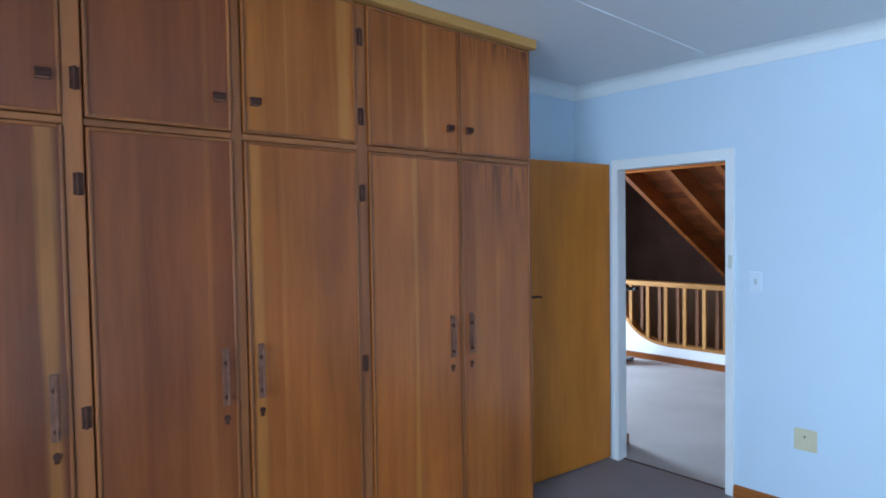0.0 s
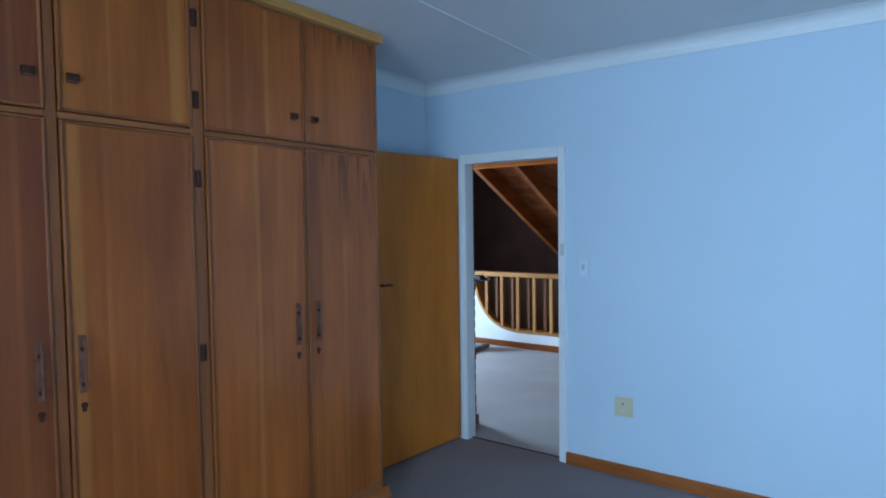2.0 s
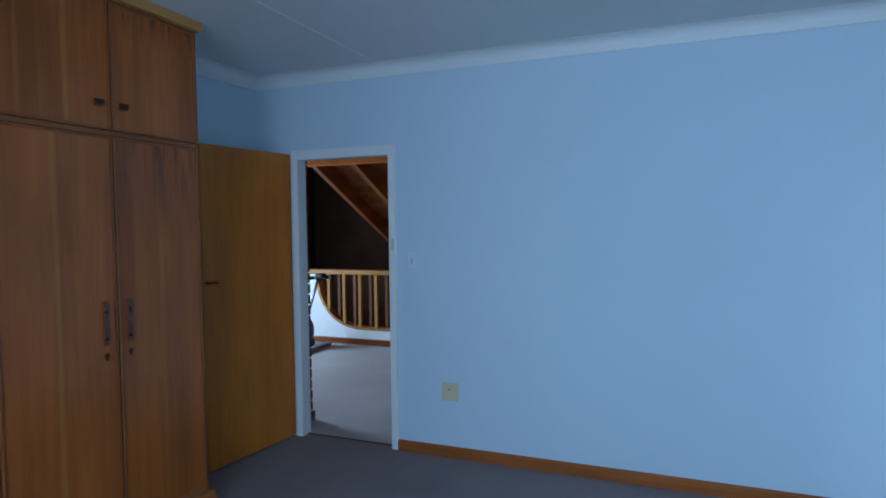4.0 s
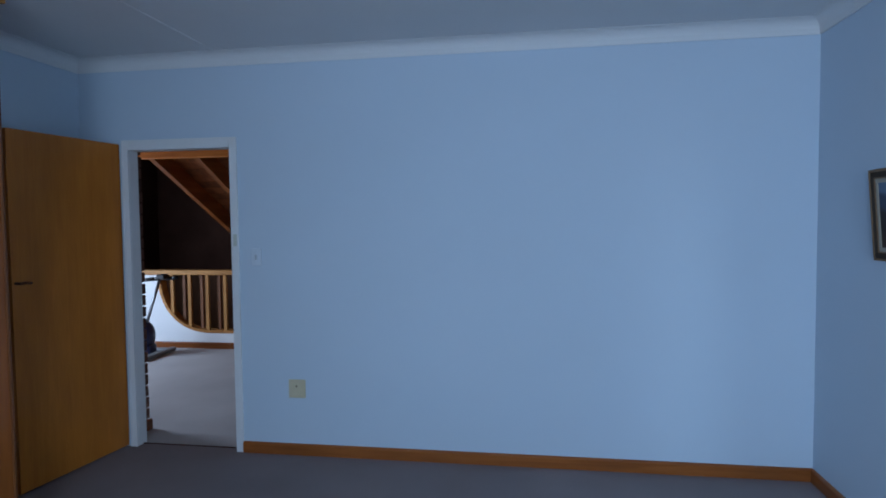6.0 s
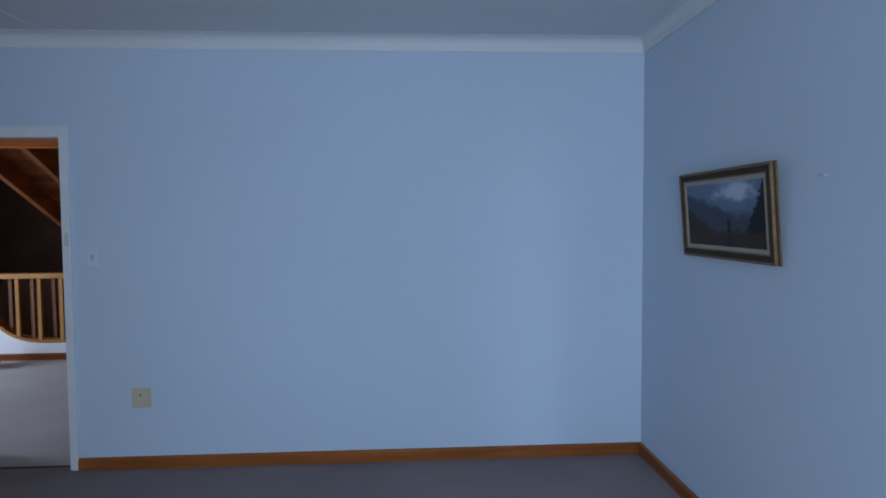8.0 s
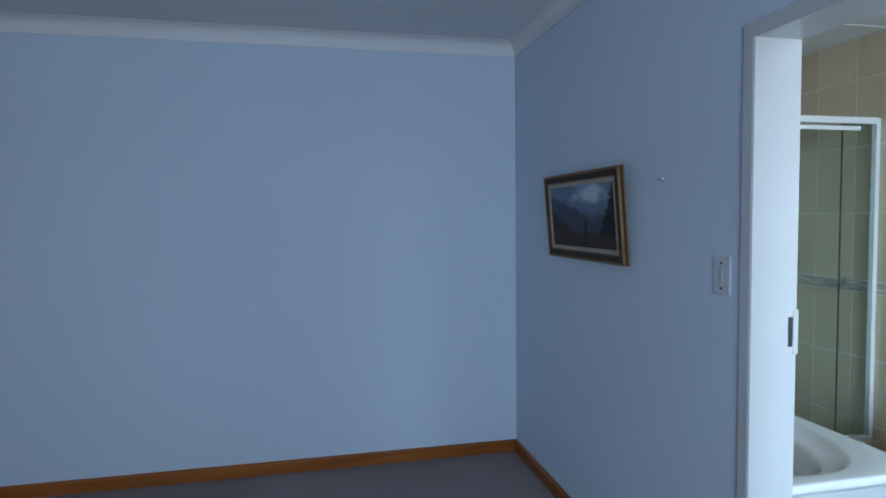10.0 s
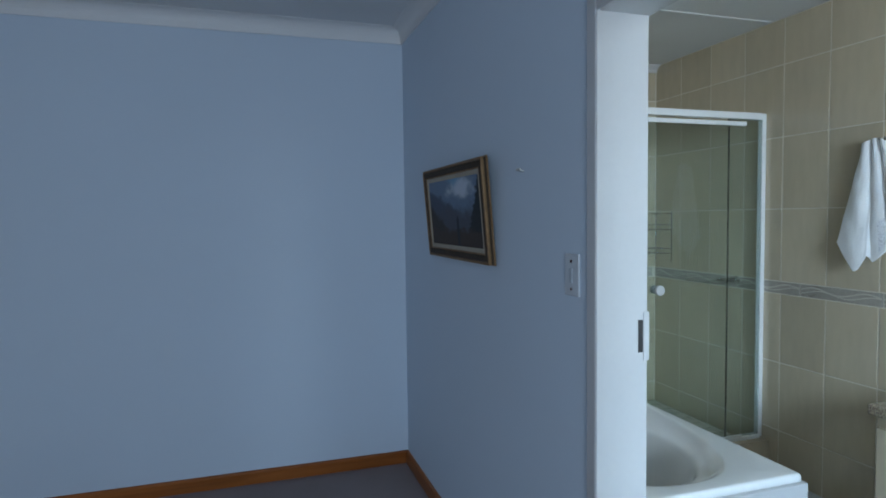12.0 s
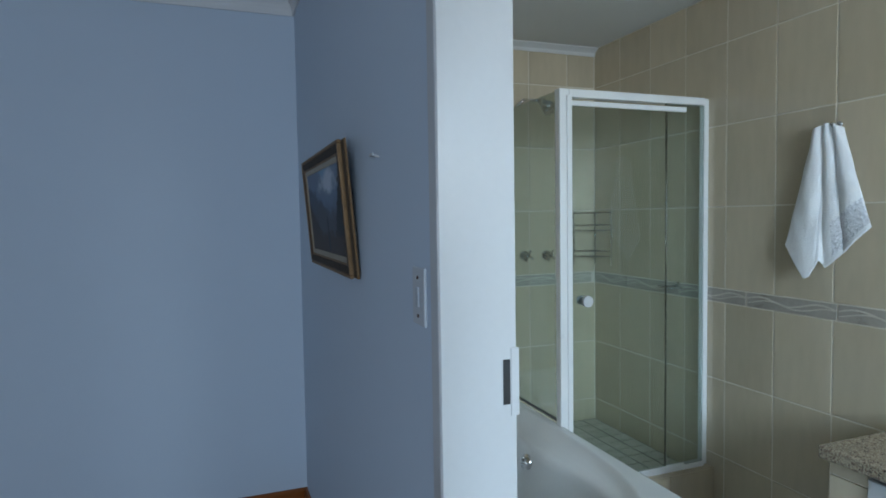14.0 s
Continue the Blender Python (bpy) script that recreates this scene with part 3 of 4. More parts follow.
# ---- fittings on the bedroom walls ----
def wall_plate(name, label, category, c, w, h, normal, material):
    """A plate on a wall; normal is the axis that points into the room."""
    ob = thing(name, c, label, category)
    x, y, z = c
    if normal == "x":
        part("plate", boxed(x - 0.009, x, y - w / 2, y + w / 2, z - h / 2, z + h / 2, 0.003), material, ob)
    else:
        part("plate", boxed(x - w / 2, x + w / 2, y, y + 0.007, z - h / 2, z + h / 2, 0.003), material, ob)
    return ob


sw = wall_plate("light_switch", "white light switch plate on a blue wall", "switch", (3.0, 1.612, 1.312), 0.07, 0.115, "x", PAINTED)
part("rocker", boxed(2.984, 2.9915, 1.604, 1.620, 1.295, 1.330, 0.002), ROCKER, sw)
so = wall_plate("wall_socket", "square beige plastic blanking plate above the skirting", "socket", (3.0, 1.350, 0.443), 0.115, 0.122, "x", BEIGE)
part("cover", boxed(2.987, 2.9915, 1.312, 1.388, 0.405, 0.481, 0.002), BEIGE, so)
part("screw", rod(bmesh.new(), (2.988, 1.352, 0.462), (2.985, 1.352, 0.462), 0.0055), BRONZE, so, "dark screw head")
bs = wall_plate("light_switch", "white light switch near an open bathroom doorway", "switch", (0.980, -1.8, 1.348), 0.080, 0.124, "y", PLATE)
part("rocker", boxed(0.972, 0.988, -1.7935, -1.789, 1.325, 1.368, 0.002), ROCKER, bs)
for z in (1.306, 1.388):
    part("screw", rod(bmesh.new(), (0.980, -1.7935, z), (0.980, -1.791, z), 0.004), BRONZE, bs, "dark screw head")
bm = rod(bmesh.new(), (1.315, -1.8, 1.678), (1.315, -1.778, 1.682), 0.0035)
box(bm, 1.300, 1.330, -1.784, -1.777, 1.678, 1.686, 0.002)
tagged(linked("picture_hook", bm, WHITE), "empty white picture hook in a blue wall", "hook")

# framed landscape, leaning out at the top
PX0, PX1, PZ0, PZ1 = 1.545, 2.352, 1.332, 1.757
pic = thing("framed_painting", ((PX0 + PX1) / 2, -1.785, PZ0), "dark mountain landscape in a gilt and umber frame", "painting")


def border(x0, x1, z0, z1, w, ya, yb, bevel):
    bm = bmesh.new()
    for a in ((x0, x1, z0, z0 + w), (x0, x1, z1 - w, z1), (x0, x0 + w, z0 + w, z1 - w), (x1 - w, x1, z0 + w, z1 - w)):
        box(bm, a[0], a[1], ya, yb, a[2], a[3], bevel)
    return bm


bm = border(PX0 + 0.003, PX1 - 0.003, PZ0 + 0.003, PZ1 - 0.003, 0.011, -1.778, -1.764, 0.004)
for e, ya, yb in ((0.0, -1.794, -1.787),):
    for a in ((PX0 + e, PX1 - e, PZ0 + e, PZ0 + 0.013), (PX0 + e, PX1 - e, PZ1 - 0.013, PZ1 - e), (PX0 + e, PX0 + 0.013, PZ0 + 0.013, PZ1 - 0.013), (PX1 - 0.013, PX1 - e, PZ0 + 0.013, PZ1 - 0.013)):
        box(bm, a[0], a[1], ya, yb, a[2], a[3], 0.002)
part("outer_moulding", bm, GILT, pic, "tarnished gilt outer moulding")
part("cove", border(PX0 + 0.005, PX1 - 0.005, PZ0 + 0.005, PZ1 - 0.005, 0.009, -1.787, -1.778, 0.0), UMBER, pic, "dark umber cove")
part("dark_band", border(PX0 + 0.014, PX1 - 0.014, PZ0 + 0.014, PZ1 - 0.014, 0.026, -1.790, -1.766, 0.004), UMBER, pic, "dark umber band")
part("inner_bead", border(PX0 + 0.040, PX1 - 0.040, PZ0 + 0.040, PZ1 - 0.040, 0.006, -1.789, -1.768, 0.002), GILT, pic)
part("slip", border(PX0 + 0.046, PX1 - 0.046, PZ0 + 0.046, PZ1 - 0.046, 0.019, -1.788, -1.771, 0.002), LINEN, pic, "cream linen slip")
part("canvas", boxed(PX0 + 0.063, PX1 - 0.063, -1.787, -1.774, PZ0 + 0.063, PZ1 - 0.063), OILS, pic)
pic.rotation_euler = (radians(-4.5), 0, 0)

# ---- bathroom doorway ----
bd = thing("door_2", (BX1, -1.875, 0), "white painted lining of an open bathroom doorway", "doorway", "", "structure")
bm = boxed(BX1, BX1 + 0.045, -1.799, -1.790, 0, BZ + 0.045, 0.003)
box(bm, BX0 - 0.045, BX0, -1.799, -1.790, 0, BZ + 0.045, 0.003)
box(bm, BX0, BX1, -1.799, -1.790, BZ, BZ + 0.045, 0.003)
part("architrave", bm, WHITE, bd)
bm = boxed(BX1 - 0.004, BX1 + 0.009, -1.955, -1.792, 0, BZ, 0.002)
box(bm, BX0 - 0.009, BX0 + 0.004, -1.955, -1.792, 0, BZ, 0.002)
box(bm, BX0 + 0.004, BX1 - 0.004, -1.955, -1.792, BZ - 0.004, BZ + 0.009)
part("lining", bm, WHITE, bd)
lat = part("strike_plate", boxed(BX1 - 0.006, BX1 + 0.001, -1.9605, -1.9425, 1.112, 1.250, 0.001), WHITE, bd, "white painted strike plate")
part("slot", boxed(BX1 - 0.0060, BX1 - 0.0035, -1.940, -1.925, 1.136, 1.228), BLACK, lat, "dark latch slot")

# ---- bathroom shell ----
TX1, TY0, BCZ = 3.20, -3.77, 2.612
setting("floor_bathroom", boxed(-2.32, 3.32, -3.89, -1.96, -0.12, 0.0), PALEFLOOR, "pale grey tiled bathroom floor")
bm = boxed(-2.32, 3.32, -3.89, -1.95, BCZ, BCZ + 0.12)
box(bm, 2.16, 2.20, -3.76, -1.96, BCZ - 0.005, BCZ + 0.01)
setting("ceiling_bathroom", bm, CEIL, "white bathroom ceiling with a cover strip")
wall_bs = setting("wall_bathroom_south", boxed(-2.32, 3.32, TY0 - 0.12, TY0 - 0.002, 0, BCZ), GROUT, "beige tiled bathroom wall with a wave border")
wall_be = setting("wall_bathroom_east", boxed(TX1 + 0.002, TX1 + 0.12, TY0 - 0.002, -1.95, 0, BCZ), GROUT, "beige tiled bathroom wall with a wave border")
bm = boxed(-2.32, -2.2, -3.77, -3.15, 0, BCZ)
box(bm, -2.32, -2.2, -2.05, -1.95, 0, BCZ)
box(bm, -2.32, -2.2, -3.15, -2.05, 0, 1.45)
box(bm, -2.32, -2.2, -3.15, -2.05, 2.45, BCZ)
setting("wall_bathroom_west", bm, TILE, "beige bathroom wall with a window opening")
setting("lining_bathroom_north", boxed(0.90, 3.2, -1.962, -1.952, 0.5, BCZ), TILE, "beige tiled bathroom wall")
bm = strip(bmesh.new(), [(TX1, BCZ - 0.05), (TX1 - 0.008, BCZ - 0.05), (TX1 - 0.014, BCZ - 0.03), (TX1 - 0.035, BCZ - 0.012), (TX1 - 0.045, BCZ - 0.008), (TX1 - 0.045, BCZ), (TX1, BCZ)], "y", TY0, -1.965)
setting("cornice_bathroom", bm, CORN, "white plaster cornice over the shower")

# ---- shower ----
SX, SY = 2.206, -2.886
sh = thing("shower_enclosure", (SX, (SY + TY0) / 2, 0.2), "glass shower enclosure with a white aluminium frame", "shower")
for y0, y1, nm in ((SY - 0.045, SY + 0.005, "corner_post"), (TY0, TY0 + 0.035, "wall_channel")):
    bm = boxed(SX - (0.022 if nm == "corner_post" else 0.010), SX + 0.022, y0, y1, 0.196, 2.10, 0.004)
    if nm == "corner_post":
        box(bm, SX - 0.030, SX - 0.020, y0 - 0.012, y0 + 0.014, 0.215, 2.07, 0.002)
    part(nm, bm, ALU, sh)
part("head_rail", boxed(SX - 0.022, SX + 0.022, TY0 + 0.036, SY - 0.046, 2.062, 2.10, 0.003), ALU, sh)
part("door_track", boxed(SX - 0.028, SX - 0.008, -3.61, SY - 0.05, 2.022, 2.046, 0.003), ALU, sh)
part("sill_rail", boxed(SX - 0.028, SX + 0.024, TY0 + 0.036, SY - 0.046, 0.196, 0.216, 0.003), ALU, sh)
part("door_track", boxed(SX - 0.026, SX - 0.010, -3.61, SY - 0.05, 0.217, 0.229, 0.002), ALU, sh)
pane = part("sliding_pane", boxed(SX - 0.020, SX - 0.014, -3.495, SY - 0.05, 0.230, 2.021), GLASS, sh, "green-tinted sliding glass pane")
bm = rod(bmesh.new(), (SX - 0.020, -3.01, 1.11), (SX - 0.052, -3.01, 1.11), 0.012, 16)
rod(bm, (SX - 0.042, -3.01, 1.11), (SX - 0.056, -3.01, 1.11), 0.027, 24)
rod(bm, (SX - 0.014, -3.01, 1.11), (SX + 0.012, -3.01, 1.11), 0.022, 24)
part("knob", bm, WHITE, pane, "round white knob")
fixed = part("fixed_pane", boxed(SX - 0.0125, SX - 0.0065, TY0 + 0.034, -3.494, 0.217, 2.061), GLASS, sh, "green-tinted fixed glass pane")
side = part("side_pane", boxed(SX + 0.022, TX1 - 0.001, SY - 0.023, SY - 0.017, 0.522, 2.10), GLASS, sh, "green-tinted side glass pane")
bm = boxed(SX - 0.0185, SX - 0.0155, -3.4975, -3.4955, 0.231, 2.020)
part("pane_edge", bm, DARKGROUT, pane, "dark polished glass edge")
part("seal", boxed(SX + 0.023, TX1 - 0.002, SY - 0.026, SY - 0.013, 0.5206, 0.532, 0.002), GREYRUB, sh, "grey silicone seal")
for p in (pane, fixed, side):
    p.visible_shadow = False
kerb = thing("shower_kerb", (SX, -3.33, 0), "low tiled kerb under the shower door", "kerb", "", "structure")
part("core", boxed(SX - 0.055, SX + 0.055, TY0 + 0.001, SY - 0.03, 0.001, 0.188), DARKGROUT, kerb)
y = TY0 + 0.002
while y < SY - 0.06:
    y1 = min(y + 0.28, SY - 0.032)
    part("tile", boxed(SX - 0.062, SX - 0.055, y, y1 - 0.004, 0.004, 0.186, 0.001), TILE, kerb)
    part("tile", boxed(SX - 0.062, SX + 0.060, y, y1 - 0.004, 0.188, 0.195, 0.001), TILE, kerb)
    y = y1
setting("shower_base", boxed(SX + 0.056, TX1 + 0.001, TY0 - 0.001, SY - 0.03, 0.001, 0.1272), DARKGROUT, "dark grouted shower floor bed")

# taps, shower head, rack and soap dish
def star_tap(name, c):
    """A cross-head tap on the end wall."""
    x, y, z = c
    ob = thing(name, c, "chrome cross-head shower tap on beige tiles", "tap", "shower taps")
    bm = rod(bmesh.new(), (x, y, z), (x - 0.012, y, z), 0.030, 20)
    rod(bm, (x - 0.010, y, z), (x - 0.055, y, z), 0.014, 14)
    part("body", bm, CHROME, ob, "", True)
    bm = bmesh.new()
    for a in range(4):
        dy, dz = math.cos(a * math.pi / 2 + 0.5) * 0.034, math.sin(a * math.pi / 2 + 0.5) * 0.034
        rod(bm, (x - 0.060, y, z), (x - 0.060, y + dy, z + dz), 0.006, 8)
        ball(bm, (x - 0.060, y + dy, z + dz), 0.009, seg=10)
    ball(bm, (x - 0.062, y, z), 0.014, seg=12)
    part("cross_head", bm, CHROME, ob, "", True)


star_tap("shower_tap", (TX1, -3.236, 1.262))
star_tap("shower_tap", (TX1, -3.398, 1.258))
hd = thing("overhead_shower", (TX1, -3.24, 2.16), "chrome shower head on a short arm", "shower head")
bm = tube(bmesh.new(), [(TX1, -3.16, 2.19), (TX1 - 0.08, -3.20, 2.235), (TX1 - 0.18, -3.27, 2.215)], 0.010, 10)
part("arm", bm, CHROME, hd, "", True)
bm = rod(bmesh.new(), (TX1 - 0.17, -3.265, 2.222), (TX1 - 0.235, -3.30, 2.155), 0.016, 16, 0.048)
part("rose", bm, CHROME, hd, "", True)
rack = thing("shower_rack", (3.05, -3.70, 1.2), "chrome wire shower rack in the tiled corner", "rack")
RX0, RX1, RY0, RY1 = 3.0, 3.175, -3.755, -3.59
bm = bmesh.new()
for x, y in ((RX0, RY0), (RX1, RY0), (RX1, RY1)):
    rod(bm, (x, y, 1.19), (x, y, 1.545), 0.004, 8)
part("upright", bm, CHROME, rack, "", True)
for z in (1.245, 1.415):
    bm = bmesh.new()
    for zz in (z, z + 0.035):
        for a, b in (((RX0, RY0), (RX1, RY0)), ((RX1, RY0), (RX1, RY1)), ((RX1, RY1), (RX0, RY0))):
            rod(bm, (*a, zz), (*b, zz), 0.003, 6)
    for i in range(1, 7):
        f = i / 7
        rod(bm, (RX0 + (RX1 - RX0) * f, RY0, z), (RX0 + (RX1 - RX0) * f, RY0 + (RY1 - RY0) * f, z), 0.002, 6)
    part("wire_shelf", bm, CHROME, rack, "", True)
part("top_wire", tube(bmesh.new(), [(RX0, RY0, 1.53), (RX1, RY0, 1.53), (RX1, RY1, 1.53)], 0.003, 6), CHROME, rack, "", True)
dish = thing("soap_dish", (2.41, -3.70, 1.12), "oval chrome wire soap dish on the wave border", "soap dish")
bm = bmesh.new()
ring = [(2.41 + 0.075 * math.cos(a), -3.705 + 0.045 * math.sin(a), 1.115) for a in [i * math.pi / 12 for i in range(25)]]
tube(bm, ring, 0.006, 8)
for i in range(-3, 4):
    w = 0.045 * math.sqrt(1 - (i / 4) ** 2)
    rod(bm, (2.41 + i * 0.018, -3.705 - w, 1.113), (2.41 + i * 0.018, -3.705 + w, 1.113), 0.002, 6)
part("wire_tray", bm, CHROME, dish, "", True)
part("bracket", rod(bmesh.new(), (2.41, TY0, 1.135), (2.41, -3.745, 1.115), 0.010, 12), CHROME, dish, "", True)

# ---- bath ----
tub = thing("bathtub", (2.1, -2.42, 0), "white acrylic bathtub with an oval basin", "bathtub")
LX0, LX1, LY0, LY1, RZ = 1.158, TX1 - 0.002, -2.898, -1.968, 0.520
CX, CY, AX, AY = 2.178, -2.440, 0.930, 0.405
HX2, HY2 = (LX1 - LX0) / 2, (LY1 - LY0) / 2
CORNER = math.atan2(HY2, HX2)
TURNS = sorted([2 * math.pi * i / 72 for i in range(72)] + [q + e for q in (CORNER, math.pi - CORNER, math.pi + CORNER, 2 * math.pi - CORNER) for e in (-0.018, -0.006, 0.006, 0.018)])
N = len(TURNS)


def basin(f, z, dx=0.0):
    """One ring of the basin: a soft rectangle that turns to an oval, drawn in at the elbows."""
    r = []
    for i in range(N):
        a = TURNS[i]
        c, s = math.cos(a), math.sin(a)
        e = 2 / 2.6
        x, y = math.copysign(abs(c) ** e, c) * AX * f, math.copysign(abs(s) ** e, s) * AY * f * (1 - 0.03 * max(0.0, min(1.0, (1 - f) / 0.12)))
        pinch = 0.075 * math.exp(-((x + 0.02) / 0.30) ** 2) * min(1.0, abs(s) * 1.2) * max(0.0, min(1.0, (1.0 - f) / 0.11))
        y -= math.copysign(pinch, s)
        r.append((CX + x + dx, CY + y, z))
    return r


def rim_ring(inset, z):
    r = []
    for i in range(N):
        a = TURNS[i]
        c, s = math.cos(a), math.sin(a)
        hx, hy = (LX1 - LX0) / 2 - inset, (LY1 - LY0) / 2 - inset
        k = min(hx / abs(c) if abs(c) > 1e-6 else 1e9, hy / abs(s) if abs(s) > 1e-6 else 1e9)
        r.append(((LX0 + LX1) / 2 + c * k, (LY0 + LY1) / 2 + s * k, z))
    return r


bm = bmesh.new()
levels = [rim_ring(0.004, 0.486), rim_ring(0.0, 0.490), rim_ring(0.0, RZ - 0.010), rim_ring(0.003, RZ - 0.003), rim_ring(0.010, RZ), rim_ring(0.014, RZ + 0.0004)]
levels += [basin(f, z) for f, z in ((1.030, RZ + 0.0004), (1.018, RZ - 0.002), (1.004, RZ - 0.010), (0.988, RZ - 0.024), (0.965, RZ - 0.040), (0.935, RZ - 0.052), (0.908, RZ - 0.060), (0.893, RZ - 0.068), (0.882, RZ - 0.084), (0.873, RZ - 0.115), (0.858, 0.33), (0.835, 0.22), (0.80, 0.14), (0.75, 0.105), (0.66, 0.092), (0.4, 0.086))]
vs = [[bm.verts.new(p) for p in lv] for lv in levels]
for a, b in zip(vs, vs[1:]):
    for i in range(N):
        bm.faces.new((a[i], a[(i + 1) % N], b[(i + 1) % N], b[i]))
bm.faces.new(vs[-1])
part("shell", bm, ACRYLIC, tub, "", True)
bm = boxed(LX0 - 0.014, LX0 + 0.02, LY0 - 0.014, LY1, 0.001, 0.4855, 0.003)
box(bm, LX0 + 0.02, SX - 0.064, LY0 - 0.014, LY0 + 0.02, 0.001, 0.4855, 0.003)
part("apron", bm, WHITE, tub, "white panelled bath apron")
bm = rod(bmesh.new(), (2.19, -2.726, 0.372), (2.19, -2.688, 0.382), 0.034, 24)
for i in range(6):
    a = i * math.pi / 3
    ball(bm, (2.19 + 0.018 * math.cos(a), -2.686, 0.382 + 0.018 * math.sin(a)), 0.007, seg=8)
part("overflow", bm, CHROME, tub, "chrome overflow rose", True)

# ---- vanity ----
van = thing("vanity_unit", (0.5, -3.45, 0), "white bathroom vanity on the tiled wall", "vanity")
part("body", boxed(-0.30, 0.941, TY0 + 0.002, -3.158, 0.001, 0.751, 0.002), WHITE, van)
pier = part("pier", boxed(0.942, 1.057, TY0 + 0.002, -3.1565, 0.001, 0.751), GROUT, van, "tiled pier with cream grout")
for z0, z1 in ((0.004, 0.306), (0.310, 0.702), (0.707, 0.749)):
    part("tile", boxed(0.944, 1.060, -3.1565, -3.150, z0, z1, 0.001), TILE, pier)
for i in range(3):
    x0 = -0.292 + i * 0.411
    part("door", boxed(x0, x0 + 0.407, -3.157, -3.138, 0.06, 0.738, 0.004), WHITE, van)
top = bmesh.new()
box(top, -0.32, 1.078, TY0 + 0.002, -3.118, 0.752, 0.794, 0.008, 3)
tagged(linked("vanity_worktop", top, GRANITE), "speckled brown granite worktop on a white vanity", "worktop")


# ---- towel on its hook ----
hk = thing("towel_hook", (1.500, TY0, 1.865), "small chrome robe hook on tiles", "hook")
bm = rod(bmesh.new(), (1.500, TY0, 1.865), (1.500, TY0 + 0.008, 1.865), 0.013, 18)
tube(bm, [(1.500, TY0 + 0.006, 1.862), (1.500, TY0 + 0.040, 1.856), (1.500, TY0 + 0.052, 1.868)], 0.006, 10)
part("peg", bm, CHROME, hk, "", True)


HEM = ((0.0, 0.50), (0.14, 0.575), (0.27, 0.640), (0.33, 0.630), (0.43, 0.560), (0.49, 0.590), (0.55, 0.575), (1.0, 0.420))


def towel():
    """A hand towel hung by its middle: gathered over the hook, three soft folds, two hanging corners and a knotted band."""
    nu, nv = 90, 96
    bm = bmesh.new()
    grid = []
    for j in range(nv + 1):
        v = j / nv
        row = []
        for i in range(nu + 1):
            u = i / nu
            w = 0.126 + 0.225 * v ** 1.05
            for (ua, da), (ub, db) in zip(HEM, HEM[1:]):
                if ua <= u <= ub:
                    drop = da + (db - da) * (u - ua) / (ub - ua)
            x = 1.530 + (0.50 - u) * w - 0.004 * v
            for lo, hi in ((0.0, 0.40), (0.40, 0.70), (0.70, 1.0)):
                if lo <= u <= hi:
                    pleat = math.sin(math.pi * (u - lo) / (hi - lo)) ** 0.8
            lap = 1 / (1 + math.exp((u - 0.39 - 0.05 * v) * 90))
            y = TY0 + 0.026 + 0.024 * pleat * (1 - 0.6 * v) + 0.022 * lap * (0.2 + 0.8 * v)
            y += 0.006 * noise.noise((u * 4, v * 5, 2.0)) + 0.0014 * noise.noise((u * 60, v * 110, 5.0))
            z = 1.872 - 0.030 * (abs(u - 0.55) * 2) ** 2 * (1 - v) - drop * v
            if 0.58 < u and 0.70 < v < 0.95:
                y += 0.0045 * noise.noise((u * 55, v * 75, 9.0))
            y = max(y, TY0 + 0.010)
            row.append(bm.verts.new((x, y, z)))
        grid.append(row)
    for j in range(nv):
        for i in range(nu):
            f = bm.faces.new((grid[j][i], grid[j][i + 1], grid[j + 1][i + 1], grid[j + 1][i]))
            if 0.70 < j / nv < 0.95 and i / nu > 0.57:
                f.material_index = 1
    bmesh.ops.recalc_face_normals(bm, faces=bm.faces)
    ob = linked("hand_towel", bm, (TOWEL, TERRYBAND), True)
    s = ob.modifiers.new("thickness", "SOLIDIFY")
    s.thickness, s.offset = 0.008, 0
    return tagged(ob, "white terry hand towel hanging in folds from a hook", "towel")


towel()

# ---- hall: floor, low wall with a scooped opening, balustrade ----
HX = 6.08
setting("floor_hall", boxed(3.055, HX + 0.10, 0.2, 6.5, -0.12, 0.0), HALLCARPET, "pale grey-beige hall carpet")
bm = boxed(3.12, 4.70, 0.2, 6.5, 2.36, 2.46)
setting("ceiling_hall", bm, ROOFWOOD, "russet boarded hall ceiling")
bm = boxed(3.12, 3.55, 6.38, 6.5, 0, 2.36)
box(bm, 4.85, 9.2, 6.38, 6.5, -2.7, 4.5)
box(bm, 3.55, 4.85, 6.38, 6.5, 0, 0.7)
box(bm, 3.55, 4.85, 6.38, 6.5, 2.0, 4.5)
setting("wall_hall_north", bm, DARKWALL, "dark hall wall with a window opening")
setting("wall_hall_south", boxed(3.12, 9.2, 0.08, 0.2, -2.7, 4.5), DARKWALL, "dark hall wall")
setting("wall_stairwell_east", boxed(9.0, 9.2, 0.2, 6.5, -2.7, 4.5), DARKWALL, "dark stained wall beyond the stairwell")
setting("lining_stairwell", boxed(8.96, 8.997, 0.21, 6.37, -2.7, 0.62), SHADEPINE, "brown timber lining low on the stairwell wall")
setting("floor_stairwell", boxed(HX + 0.1, 9.0, 0.2, 6.5, -2.8, -2.7), DARKWALL, "dark floor of the stairwell")
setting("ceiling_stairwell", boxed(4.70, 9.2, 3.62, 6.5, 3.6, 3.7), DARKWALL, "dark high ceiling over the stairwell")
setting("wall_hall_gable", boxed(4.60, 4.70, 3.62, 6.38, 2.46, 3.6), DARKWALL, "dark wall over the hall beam")

